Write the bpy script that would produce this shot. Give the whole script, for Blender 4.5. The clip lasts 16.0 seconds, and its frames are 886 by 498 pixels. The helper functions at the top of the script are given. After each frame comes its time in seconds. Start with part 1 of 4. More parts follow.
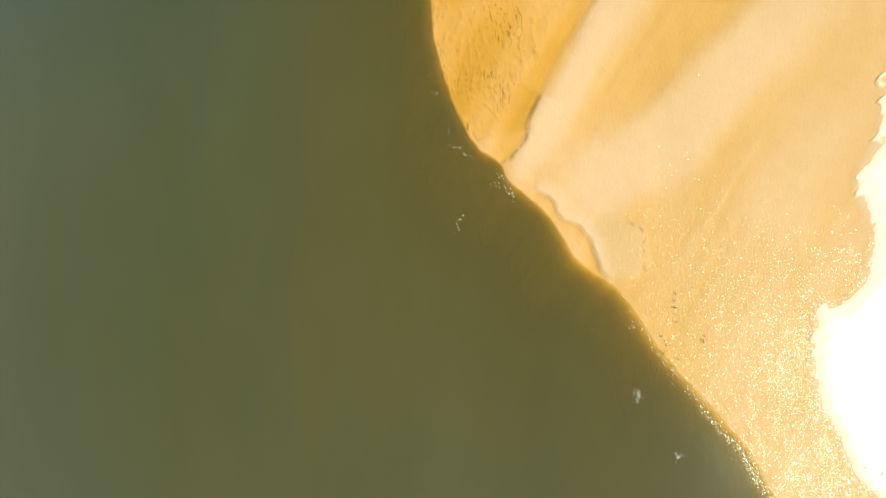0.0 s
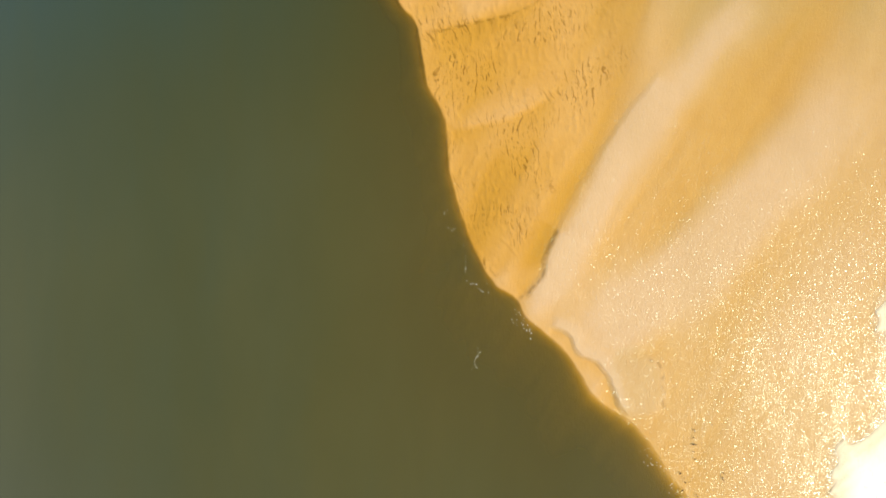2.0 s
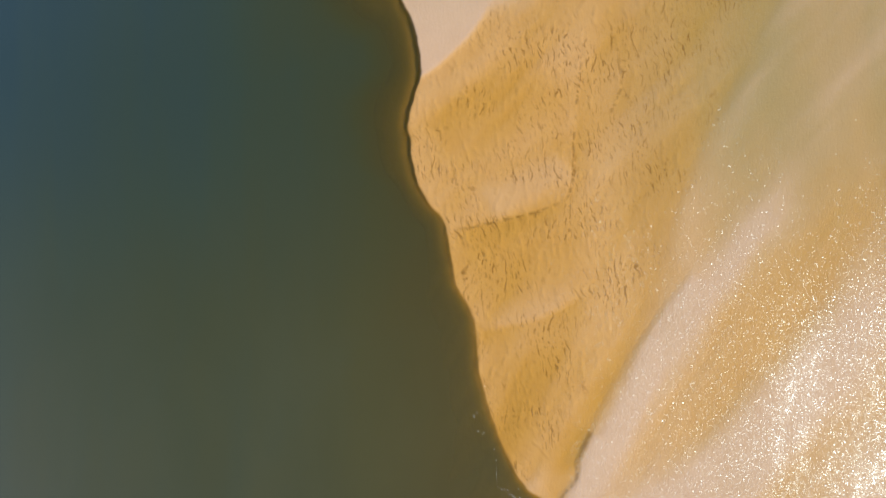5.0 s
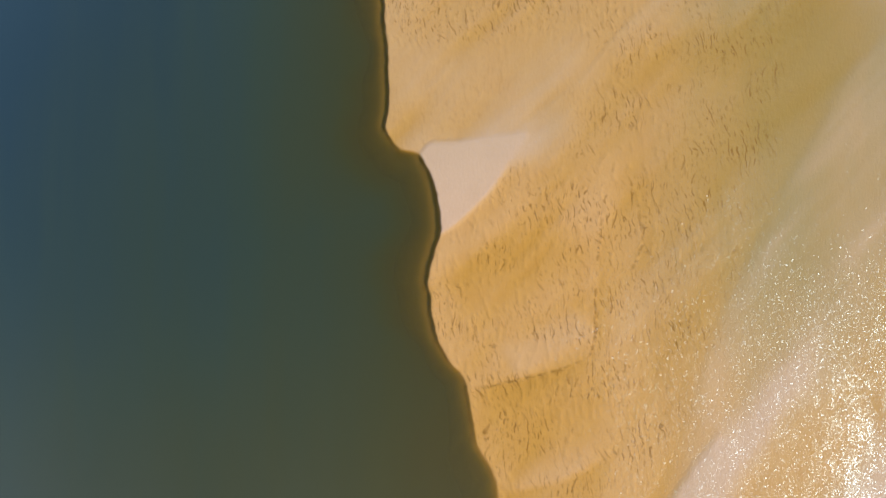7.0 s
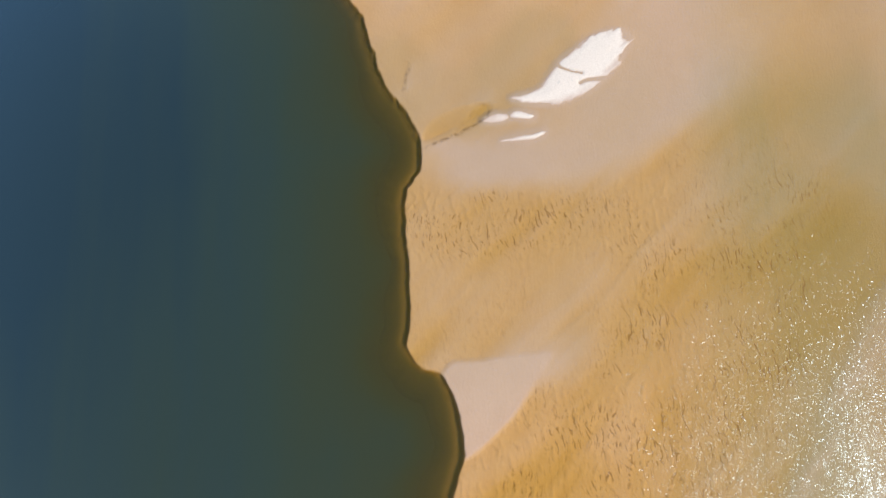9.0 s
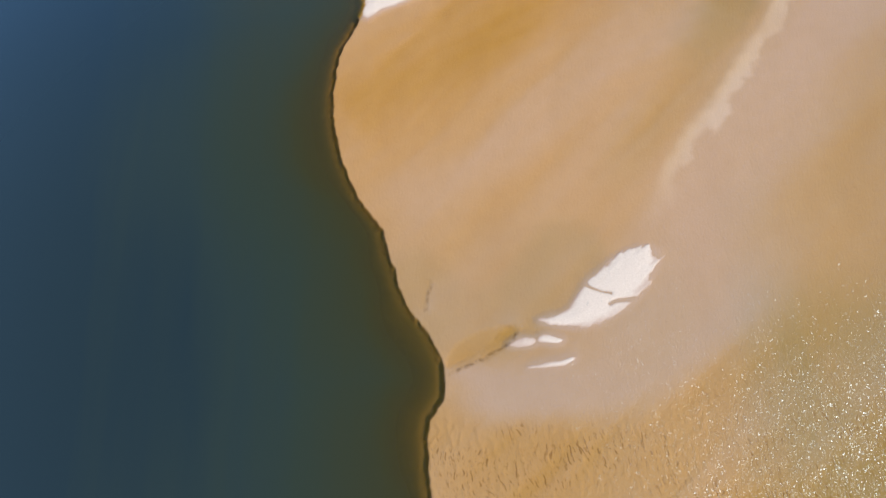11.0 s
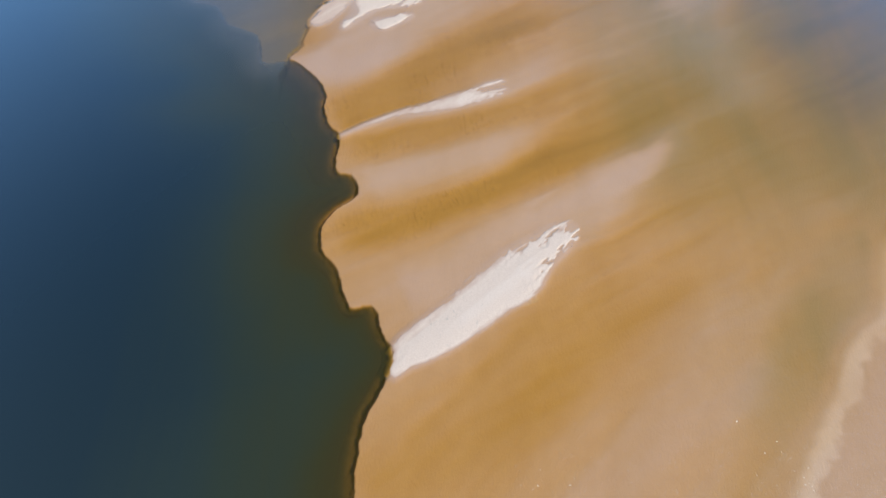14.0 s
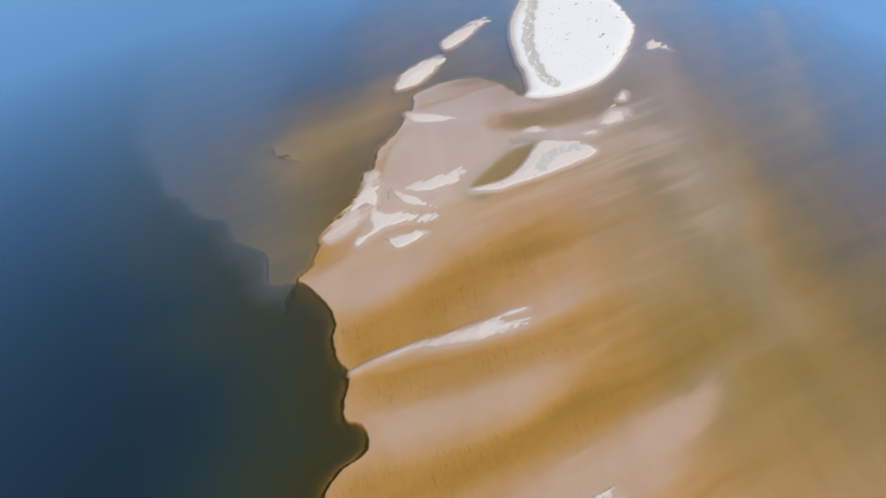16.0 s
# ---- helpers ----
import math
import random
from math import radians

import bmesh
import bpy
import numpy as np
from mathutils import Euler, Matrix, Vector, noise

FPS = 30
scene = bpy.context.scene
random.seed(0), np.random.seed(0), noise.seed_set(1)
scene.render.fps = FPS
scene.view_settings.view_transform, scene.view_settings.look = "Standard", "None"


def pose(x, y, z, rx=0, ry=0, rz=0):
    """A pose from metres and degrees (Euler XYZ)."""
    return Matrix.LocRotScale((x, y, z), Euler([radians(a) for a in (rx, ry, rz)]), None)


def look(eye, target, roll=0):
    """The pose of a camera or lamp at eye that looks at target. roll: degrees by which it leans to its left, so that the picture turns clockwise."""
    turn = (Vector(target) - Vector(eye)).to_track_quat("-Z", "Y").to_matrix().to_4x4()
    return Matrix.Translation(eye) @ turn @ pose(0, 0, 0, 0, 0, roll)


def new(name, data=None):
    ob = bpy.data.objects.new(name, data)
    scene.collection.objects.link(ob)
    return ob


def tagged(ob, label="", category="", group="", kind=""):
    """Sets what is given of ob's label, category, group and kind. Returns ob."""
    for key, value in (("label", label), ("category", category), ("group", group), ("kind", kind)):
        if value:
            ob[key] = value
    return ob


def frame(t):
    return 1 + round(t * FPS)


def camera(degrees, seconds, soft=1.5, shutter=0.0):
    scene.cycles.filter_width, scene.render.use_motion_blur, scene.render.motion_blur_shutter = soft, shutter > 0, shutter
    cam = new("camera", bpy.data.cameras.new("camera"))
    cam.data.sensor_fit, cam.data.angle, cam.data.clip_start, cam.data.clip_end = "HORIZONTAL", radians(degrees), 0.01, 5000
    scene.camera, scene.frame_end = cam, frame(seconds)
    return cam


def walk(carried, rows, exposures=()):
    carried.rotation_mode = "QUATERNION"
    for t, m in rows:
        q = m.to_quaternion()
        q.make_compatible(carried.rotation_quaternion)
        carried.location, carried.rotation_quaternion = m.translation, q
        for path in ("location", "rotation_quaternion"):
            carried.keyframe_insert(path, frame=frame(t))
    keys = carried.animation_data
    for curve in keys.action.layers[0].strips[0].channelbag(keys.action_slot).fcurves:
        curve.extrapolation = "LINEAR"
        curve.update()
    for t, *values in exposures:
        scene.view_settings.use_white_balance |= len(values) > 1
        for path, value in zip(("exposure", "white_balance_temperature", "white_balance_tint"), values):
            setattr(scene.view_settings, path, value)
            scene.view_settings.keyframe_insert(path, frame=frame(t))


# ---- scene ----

# ---- camera and its flight ----
cam = camera(73.495, 16.0)
walk(cam, [
    (0.0, pose(0.00, 0.00, 100.00, 0.61, -0.03, -0.00)),
    (0.5, pose(-0.61, 5.91, 100.25, 0.47, 0.03, -0.02)),
    (1.0, pose(-1.22, 11.89, 100.08, 0.35, 0.06, -0.03)),
    (1.5, pose(-1.89, 17.82, 99.74, 0.27, 0.06, -0.11)),
    (2.0, pose(-2.64, 23.67, 99.39, 0.24, 0.05, -0.23)),
    (2.5, pose(-3.38, 29.40, 98.95, 0.28, 0.05, -0.36)),
    (3.0, pose(-4.10, 35.03, 98.48, 0.40, 0.08, -0.46)),
    (3.5, pose(-4.77, 40.57, 98.15, 0.56, 0.14, -0.52)),
    (4.0, pose(-5.37, 45.99, 97.79, 0.71, 0.24, -0.58)),
    (6.5, pose(-7.57, 71.37, 97.44, 2.38, 1.21, -0.65)),
    (7.0, pose(-8.22, 77.69, 97.61, 3.39, 1.30, -0.76)),
    (7.5, pose(-8.98, 84.53, 97.81, 4.62, 1.36, -0.83)),
    (8.0, pose(-9.72, 91.35, 97.97, 5.92, 1.42, -0.91)),
    (8.5, pose(-10.42, 98.19, 98.04, 7.24, 1.48, -0.94)),
    (9.0, pose(-11.14, 105.15, 98.07, 8.57, 1.54, -1.01)),
    (11.5, pose(-15.59, 141.99, 98.79, 15.01, 1.51, -1.21)),
    (12.0, pose(-16.54, 148.41, 98.34, 16.88, 1.50, -1.21)),
    (12.5, pose(-17.35, 155.05, 98.20, 19.15, 1.50, -1.19)),
    (13.0, pose(-18.08, 162.33, 98.48, 21.98, 1.56, -1.12)),
    (13.5, pose(-18.86, 169.24, 98.86, 24.96, 1.61, -1.07)),
    (14.0, pose(-19.70, 175.80, 99.33, 28.00, 1.61, -1.00)),
    (14.5, pose(-20.60, 182.19, 99.82, 31.10, 1.59, -0.93)),
    (15.0, pose(-21.49, 188.47, 100.40, 34.24, 1.57, -0.87)),
    (15.5, pose(-22.39, 194.63, 100.91, 37.39, 1.54, -0.90)),
    (16.0, pose(-23.31, 200.71, 101.31, 40.51, 1.52, -0.93)),
], exposures=[(0.0, 1.03, 9900, -9), (2.0, 0.81, 9900, -3), (4.0, 0.51, 7750, 6), (6.5, 0.48, 7000, 9), (9.0, 0.47, 6600, 11), (12.5, 0.13, 6850, 15), (14.5, 0.09, 6700, 14), (16.0, 0.01, 6600, 13)])

# ---- sky and sun ----
SUN_WAY = Vector((0.66, -0.28, 1.0)).normalized()
world = bpy.data.worlds.new("sky")
scene.world = world
world.use_nodes = True
wn = world.node_tree
sky = wn.nodes.new("ShaderNodeTexSky")
sky.sky_type = "NISHITA"
sky.sun_disc = False
sky.sun_elevation = math.asin(SUN_WAY.z)
sky.sun_rotation = math.atan2(SUN_WAY.x, SUN_WAY.y)
sky.air_density, sky.dust_density, sky.ozone_density = 1.4, 0.3, 2.0
wn.links.new(sky.outputs[0], wn.nodes["Background"].inputs[0])
wn.nodes["Background"].inputs[1].default_value = 0.15
sun = new("sun", bpy.data.lights.new("sun", "SUN"))
sun.data.energy, sun.data.angle, sun.data.color = 2.0, radians(0.53), (1.0, 0.92, 0.80)
sun.matrix_world = look((60, -25, 90), Vector((60, -25, 90)) - SUN_WAY)


# ---- materials ----
class Nodes:
    """Short hand for building one node material."""

    def __init__(self, name):
        self.mat = bpy.data.materials.new(name)
        self.mat.use_nodes = True
        self.tree = self.mat.node_tree
        self.tree.nodes.clear()
        self.out = self.add("ShaderNodeOutputMaterial")

    def add(self, kind, ins=None, **props):
        n = self.tree.nodes.new(kind)
        for k, v in props.items():
            setattr(n, k, v)
        for k, v in (ins or {}).items():
            self.put(n.inputs[k], v)
        return n

    def put(self, socket, v):
        if isinstance(v, bpy.types.NodeSocket):
            self.tree.links.new(v, socket)
        else:
            socket.default_value = v

    def math(self, op, a, b=0.0, clamp=False):
        n = self.add("ShaderNodeMath", {0: a, 1: b}, operation=op)
        n.use_clamp = clamp
        return n.outputs[0]

    def noise(self, scale, detail=4.0, rough=0.55, stretch=(1, 1, 1), turn=0.0, distort=0.0):
        pos = self.add("ShaderNodeNewGeometry").outputs["Position"]
        mp = self.add("ShaderNodeMapping", {"Vector": pos, "Rotation": (0, 0, radians(turn)), "Scale": stretch})
        n = self.add("ShaderNodeTexNoise", {"Vector": mp.outputs[0], "Scale": scale, "Detail": detail, "Roughness": rough, "Distortion": distort})
        return n.outputs["Fac"]

    def ramp(self, fac, stops):
        n = self.add("ShaderNodeValToRGB", {0: fac})
        e = n.color_ramp.elements
        while len(e) < len(stops):
            e.new(0.5)
        for el, (p, c) in zip(e, stops):
            el.position = p
            el.color = (*c, 1) if len(c) == 3 else c
        return n.outputs[0]

    def mix(self, fac, a, b, blend="MIX"):
        n = self.add("ShaderNodeMix", data_type="RGBA", blend_type=blend)
        self.put(n.inputs[0], fac)
        self.put(n.inputs[6], a)
        self.put(n.inputs[7], b)
        return n.outputs[2]

    def span(self, v, a, b, c=0.0, d=1.0):
        n = self.add("ShaderNodeMapRange", {0: v, 1: a, 2: b, 3: c, 4: d})
        return n.outputs[0]

    def bump(self, height, strength, distance):
        return self.add("ShaderNodeBump", {"Height": height, "Strength": strength, "Distance": distance}).outputs[0]

    def done(self, shader):
        self.tree.links.new(shader, self.out.inputs[0])
        return self.mat


def seabed_material():
    """Wet, pale, slightly pink sand with drifts of ochre grains and small current ripples."""
    m = Nodes("wet_sand")
    drift = m.noise(0.045, 5, 0.55, (1, 0.28, 1), -42, 0.4)
    patch = m.noise(0.35, 4, 0.6)
    grain = m.noise(9.0, 2, 0.7)
    base = m.ramp(drift, [(0.32, (0.66, 0.455, 0.315)), (0.5, (0.70, 0.485, 0.330)), (0.68, (0.63, 0.43, 0.275))])
    base = m.mix(m.span(patch, 0.35, 0.75, 0.0, 0.35), base, (0.60, 0.39, 0.26, 1))
    base = m.mix(m.span(grain, 0.3, 0.8, 0.0, 0.3), base, (0.55, 0.36, 0.24, 1))
    film = m.math("MULTIPLY", m.add("ShaderNodeAttribute", attribute_name="film").outputs["Fac"], m.span(m.noise(0.06, 5, 0.6, (1, 0.3, 1), -35, 0.5), 0.3, 0.65, 0.55, 1.0))
    base = m.mix(m.math("MULTIPLY", film, 0.85), base, (0.35, 0.32, 0.21, 1))
    crest = m.add("ShaderNodeAttribute", attribute_name="crest").outputs["Fac"]
    base = m.mix(m.math("MULTIPLY", crest, m.span(m.noise(0.12, 4, 0.6, (1, 0.35, 1), -50, 0.4), 0.25, 0.6, 0.5, 1.0)), base, (0.87, 0.72, 0.575, 1))
    speck = m.noise(3.2, 3, 0.65)
    base = m.mix(m.span(speck, 0.62, 0.72, 0.0, 0.35), base, (0.42, 0.27, 0.14, 1))
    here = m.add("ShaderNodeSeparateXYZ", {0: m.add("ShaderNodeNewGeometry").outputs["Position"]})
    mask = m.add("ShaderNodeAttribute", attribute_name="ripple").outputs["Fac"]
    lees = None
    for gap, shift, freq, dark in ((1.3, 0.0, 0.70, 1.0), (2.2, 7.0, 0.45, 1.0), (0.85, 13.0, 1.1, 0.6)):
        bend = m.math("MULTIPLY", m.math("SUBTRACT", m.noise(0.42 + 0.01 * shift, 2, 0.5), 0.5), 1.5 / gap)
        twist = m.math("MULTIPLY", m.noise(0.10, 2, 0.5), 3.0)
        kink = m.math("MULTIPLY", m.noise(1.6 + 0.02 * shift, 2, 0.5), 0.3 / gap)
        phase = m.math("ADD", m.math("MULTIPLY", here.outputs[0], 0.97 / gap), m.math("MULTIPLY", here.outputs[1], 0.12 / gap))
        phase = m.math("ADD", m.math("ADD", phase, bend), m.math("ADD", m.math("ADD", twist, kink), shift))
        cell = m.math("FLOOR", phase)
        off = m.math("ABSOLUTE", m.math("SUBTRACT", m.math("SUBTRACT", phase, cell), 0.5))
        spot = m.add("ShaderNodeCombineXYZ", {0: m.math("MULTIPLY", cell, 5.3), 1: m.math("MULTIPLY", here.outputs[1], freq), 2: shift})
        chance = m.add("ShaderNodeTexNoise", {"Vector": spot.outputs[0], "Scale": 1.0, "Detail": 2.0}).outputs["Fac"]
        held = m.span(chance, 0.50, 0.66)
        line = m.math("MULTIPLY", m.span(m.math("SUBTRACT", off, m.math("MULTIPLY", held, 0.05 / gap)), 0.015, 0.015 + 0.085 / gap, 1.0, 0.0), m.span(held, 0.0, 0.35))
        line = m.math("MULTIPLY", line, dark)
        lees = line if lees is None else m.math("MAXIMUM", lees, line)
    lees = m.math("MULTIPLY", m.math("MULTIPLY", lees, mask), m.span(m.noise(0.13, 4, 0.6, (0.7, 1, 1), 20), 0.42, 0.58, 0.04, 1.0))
    # Dark brown lines paint the shade of the ripples' lee faces into the sand.
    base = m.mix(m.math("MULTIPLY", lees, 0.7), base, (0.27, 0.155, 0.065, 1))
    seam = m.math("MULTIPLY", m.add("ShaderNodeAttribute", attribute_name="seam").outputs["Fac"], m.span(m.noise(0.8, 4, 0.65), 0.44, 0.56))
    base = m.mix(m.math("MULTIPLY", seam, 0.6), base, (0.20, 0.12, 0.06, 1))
    small = m.noise(2.4, 3, 0.5, (1, 0.5, 1), -8, 0.6)
    fine = m.noise(5.0, 3, 0.6)
    h = m.math("SUBTRACT", m.math("ADD", small, m.math("MULTIPLY", fine, 0.3)), m.math("MULTIPLY", lees, 0.6))
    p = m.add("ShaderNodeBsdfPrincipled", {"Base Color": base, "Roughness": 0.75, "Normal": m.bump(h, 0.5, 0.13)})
    p.inputs["Specular IOR Level"].default_value = 0.15
    return m.done(p.outputs[0])


def dry_sand_material():
    """Bleached dry sand, damp and browner just above the waterline."""
    m = Nodes("dry_sand")
    z = m.add("ShaderNodeSeparateXYZ", {0: m.add("ShaderNodeNewGeometry").outputs["Position"]}).outputs[2]
    blotch = m.noise(0.25, 5, 0.6, (1, 0.4, 1), -40, 0.5)
    wet = m.span(m.math("ADD", z, m.math("MULTIPLY", m.math("SUBTRACT", blotch, 0.5), 0.12)), 0.0, 0.085)
    grain = m.noise(4.0, 5, 0.7)
    dry = m.ramp(grain, [(0.3, (0.75, 0.61, 0.475)), (0.7, (0.87, 0.73, 0.59))])
    dry = m.mix(m.span(z, 0.25, 0.55, 0.0, 0.9), dry, (0.99, 0.93, 0.82, 1))
    damp = m.add("ShaderNodeAttribute", attribute_name="damp").outputs["Fac"]
    damp = m.math("MULTIPLY", damp, m.span(m.noise(0.9, 5, 0.65, (1, 0.5, 1), -30), 0.36, 0.46))
    dry = m.mix(damp, dry, (0.66, 0.585, 0.475, 1))
    fleck = m.math("MULTIPLY", m.span(m.noise(1.3, 5, 0.7, (1, 0.45, 1), -55), 0.60, 0.66), m.span(m.noise(0.16, 3, 0.55), 0.45, 0.60))
    dry = m.mix(m.math("MULTIPLY", fleck, 0.7), dry, (0.60, 0.52, 0.42, 1))
    col = m.mix(wet, (0.66, 0.49, 0.37, 1), dry)
    bump = m.bump(m.math("ADD", m.noise(1.2, 5, 0.6, (1, 0.4, 1), -30), m.math("MULTIPLY", grain, 0.25)), 0.4, 0.2)
    p = m.add("ShaderNodeBsdfPrincipled", {"Base Color": col, "Roughness": 0.9, "Normal": bump})
    p.inputs["Specular IOR Level"].default_value = 0.1
    return m.done(p.outputs[0])


def water_material():
    """Silty sea water: clear over the shoals, olive on the slope, blue-green in the channel, with a wind-ruffled surface."""
    m = Nodes("sea_water")
    depth = m.add("ShaderNodeAttribute", attribute_name="depth").outputs["Fac"]
    silt = m.noise(0.02, 4, 0.55, (1, 0.25, 1), -4, 0.3)
    band = m.noise(0.075, 4, 0.6, (1, 0.08, 1), -3, 0.2)
    d = m.math("MULTIPLY", depth, m.math("ADD", m.span(silt, 0.25, 0.75, 0.82, 1.18), m.math("MULTIPLY", m.math("SUBTRACT", band, 0.5), m.span(depth, 1.5, 4.0, 0.0, 0.5))))
    f = m.math("SQRT", m.math("DIVIDE", d, 10.0, True))
    clear = m.ramp(f, [(0.0, (1, 1, 1)), (0.10, (0.985, 0.96, 0.93)), (0.212, (0.965, 0.855, 0.61)), (0.255, (0.91, 0.775, 0.42)), (0.316, (0.70, 0.60, 0.275)),
                       (0.412, (0.33, 0.285, 0.10)), (0.50, (0.12, 0.105, 0.035)), (0.64, (0.02, 0.02, 0.015)), (1.0, (0, 0, 0))])
    body = m.ramp(f, [(0.0, (0, 0, 0)), (0.25, (0.005, 0.004, 0.001)), (0.40, (0.029, 0.025, 0.006)), (0.52, (0.044, 0.039, 0.011)),
                      (0.60, (0.043, 0.043, 0.014)), (0.70, (0.038, 0.045, 0.021)), (0.80, (0.032, 0.046, 0.029)), (0.90, (0.027, 0.044, 0.037)),
                      (1.0, (0.019, 0.036, 0.040))])
    # Brown silt in the south; its extra brightness also stands in for lens flare.
    plume = m.add("ShaderNodeAttribute", attribute_name="silt").outputs["Fac"]
    body = m.mix(m.math("MULTIPLY", plume, m.span(m.noise(0.03, 4, 0.6, (1, 0.35, 1), 25, 0.4), 0.3, 0.7, 0.5, 1.0)), body, (0.030, 0.021, 0.010, 1), "ADD")
    open_sea = m.add("ShaderNodeAttribute", attribute_name="open_sea").outputs["Fac"]
    body = m.mix(open_sea, body, (0.009, 0.025, 0.036, 1))
    # Grey added to the basin's body colour imitates sky reflected there.
    sky_grey = m.add("ShaderNodeAttribute", attribute_name="sky_grey").outputs["Fac"]
    body = m.mix(sky_grey, body, (0.066, 0.068, 0.068, 1), "ADD")
    under = m.add("ShaderNodeAddShader", {0: m.add("ShaderNodeBsdfTransparent", {0: clear}).outputs[0],
                                          1: m.add("ShaderNodeBsdfDiffuse", {0: body}).outputs[0]}).outputs[0]
    ruffle = m.span(m.noise(0.07, 5, 0.65, (1, 0.25, 1), -32, 0.8), 0.36, 0.64, 0.50, 1.15)
    ruffle = m.math("MULTIPLY", ruffle, m.span(m.noise(0.5, 4, 0.6, (1, 0.45, 1), -32, 0.5), 0.3, 0.7, 0.65, 1.3))
    chop = m.add("ShaderNodeAttribute", attribute_name="chop").outputs["Fac"]
    ruffle = m.math("MULTIPLY", m.math("ADD", ruffle, chop), m.span(depth, 0.7, 1.5, 1.0, 0.13))
    pos = m.add("ShaderNodeNewGeometry").outputs["Position"]
    tilt = [0.0, 0.0]
    for scale, reach in ((11.0, 0.15), (4.6, 0.10)):
        facet = m.add("ShaderNodeTexVoronoi", {"Vector": pos, "Scale": scale, "Randomness": 1.0}, feature="F1").outputs["Color"]
        part = m.add("ShaderNodeSeparateXYZ", {0: facet})
        for k in (0, 1):
            c = m.math("SUBTRACT", m.math("MULTIPLY", part.outputs[k], 2.0), 1.0)
            tilt[k] = m.math("ADD", m.math("MULTIPLY", m.math("MULTIPLY", c, reach), ruffle), tilt[k])
    lean = m.add("ShaderNodeCombineXYZ", {0: tilt[0], 1: tilt[1], 2: 1.0}).outputs[0]
    n = m.add("ShaderNodeVectorMath", {0: lean}, operation="NORMALIZE").outputs[0]
    gloss = m.add("ShaderNodeBsdfGlossy", {"Color": m.mix(m.span(depth, 0.6, 2.5), (0.56, 0.79, 1, 1), (0.53, 0.81, 1, 1)), "Roughness": 0.15, "Normal": n})
    facing = m.add("ShaderNodeLayerWeight", {"Blend": 0.5}).outputs["Facing"]
    sheen = m.math("ADD", m.math("MULTIPLY", m.math("POWER", facing, m.span(depth, 0.6, 1.9, 3.9, 3.2)), m.span(depth, 0.6, 1.9, 5.4, 5.5)), m.span(depth, 0.6, 4.0, 0.008, 0.016))
    sheen = m.math("MINIMUM", sheen, 0.9)
    mixed = m.add("ShaderNodeMixShader", {0: sheen, 1: under, 2: gloss.outputs[0]})
    return m.done(mixed.outputs[0])


WET_SAND, DRY_SAND, WATER = seabed_material(), dry_sand_material(), water_material()


# ---- shapes of the plan ----
def lattice(ix, iy, seed):
    h = np.sin(ix * 127.1 + iy * 311.7 + seed * 74.7) * 43758.5453
    return h - np.floor(h)


def value_noise(x, y, seed=0):
    x0, y0 = np.floor(x), np.floor(y)
    u, v = x - x0, y - y0
    u, v = u * u * (3 - 2 * u), v * v * (3 - 2 * v)
    a, b = lattice(x0, y0, seed), lattice(x0 + 1, y0, seed)
    c, e = lattice(x0, y0 + 1, seed), lattice(x0 + 1, y0 + 1, seed)
    return (a + (b - a) * u) * (1 - v) + (c + (e - c) * u) * v


def fractal(x, y, octaves=4, seed=0):
    total, amp, top = 0, 1.0, 0.0
    for k in range(octaves):
        total = total + amp * value_noise(x * 2 ** k + 17.3 * k, y * 2 ** k - 9.1 * k, seed + k)
        top += amp
        amp *= 0.5
    return total / top


def spline(points, steps=4, closed=False):
    """A Catmull-Rom line through the points."""
    p = np.array(points, float)
    n = len(p)
    out = []
    for i in range(n if closed else n - 1):
        a, b, c, e = (p[(i + k) % n] if closed else p[min(max(i + k, 0), n - 1)] for k in (-1, 0, 1, 2))
        for s in range(steps):
            t = s / steps
            out.append(0.5 * (2 * b + (c - a) * t + (2 * a - 5 * b + 4 * c - e) * t * t + (3 * b - a - 3 * c + e) * t ** 3))
    if not closed:
        out.append(p[-1])
    return np.array(out)


def along(x, y, line):
    """Distance to a line of points, and how far along it (0 to 1) and on which side (positive: left) the nearest place lies."""
    best = np.full(x.shape, 1e18)
    where, side = np.zeros(x.shape), np.ones(x.shape)
    count = len(line) - 1
    for i in range(count):
        (ax, ay), (bx, by) = line[i], line[i + 1]
        dx, dy = bx - ax, by - ay
        t = np.clip(((x - ax) * dx + (y - ay) * dy) / (dx * dx + dy * dy + 1e-12), 0, 1)
        q = (x - ax - t * dx) ** 2 + (y - ay - t * dy) ** 2
        near = q < best
        best = np.where(near, q, best)
        where = np.where(near, (i + t) / count, where)
        side = np.where(near, np.sign(dx * (y - ay) - dy * (x - ax)), side)
    return np.sqrt(best), where, side


def inside(x, y, ring):
    odd = np.zeros(x.shape, bool)
    for (ax, ay), (bx, by) in zip(ring, np.roll(ring, -1, 0)):
        if ay != by:
            odd ^= ((ay > y) != (by > y)) & (x < (bx - ax) * (y - ay) / (by - ay) + ax)
    return odd


def ease(v, a, b):
    t = np.clip((v - a) / (b - a), 0, 1)
    return t * t * (3 - 2 * t)


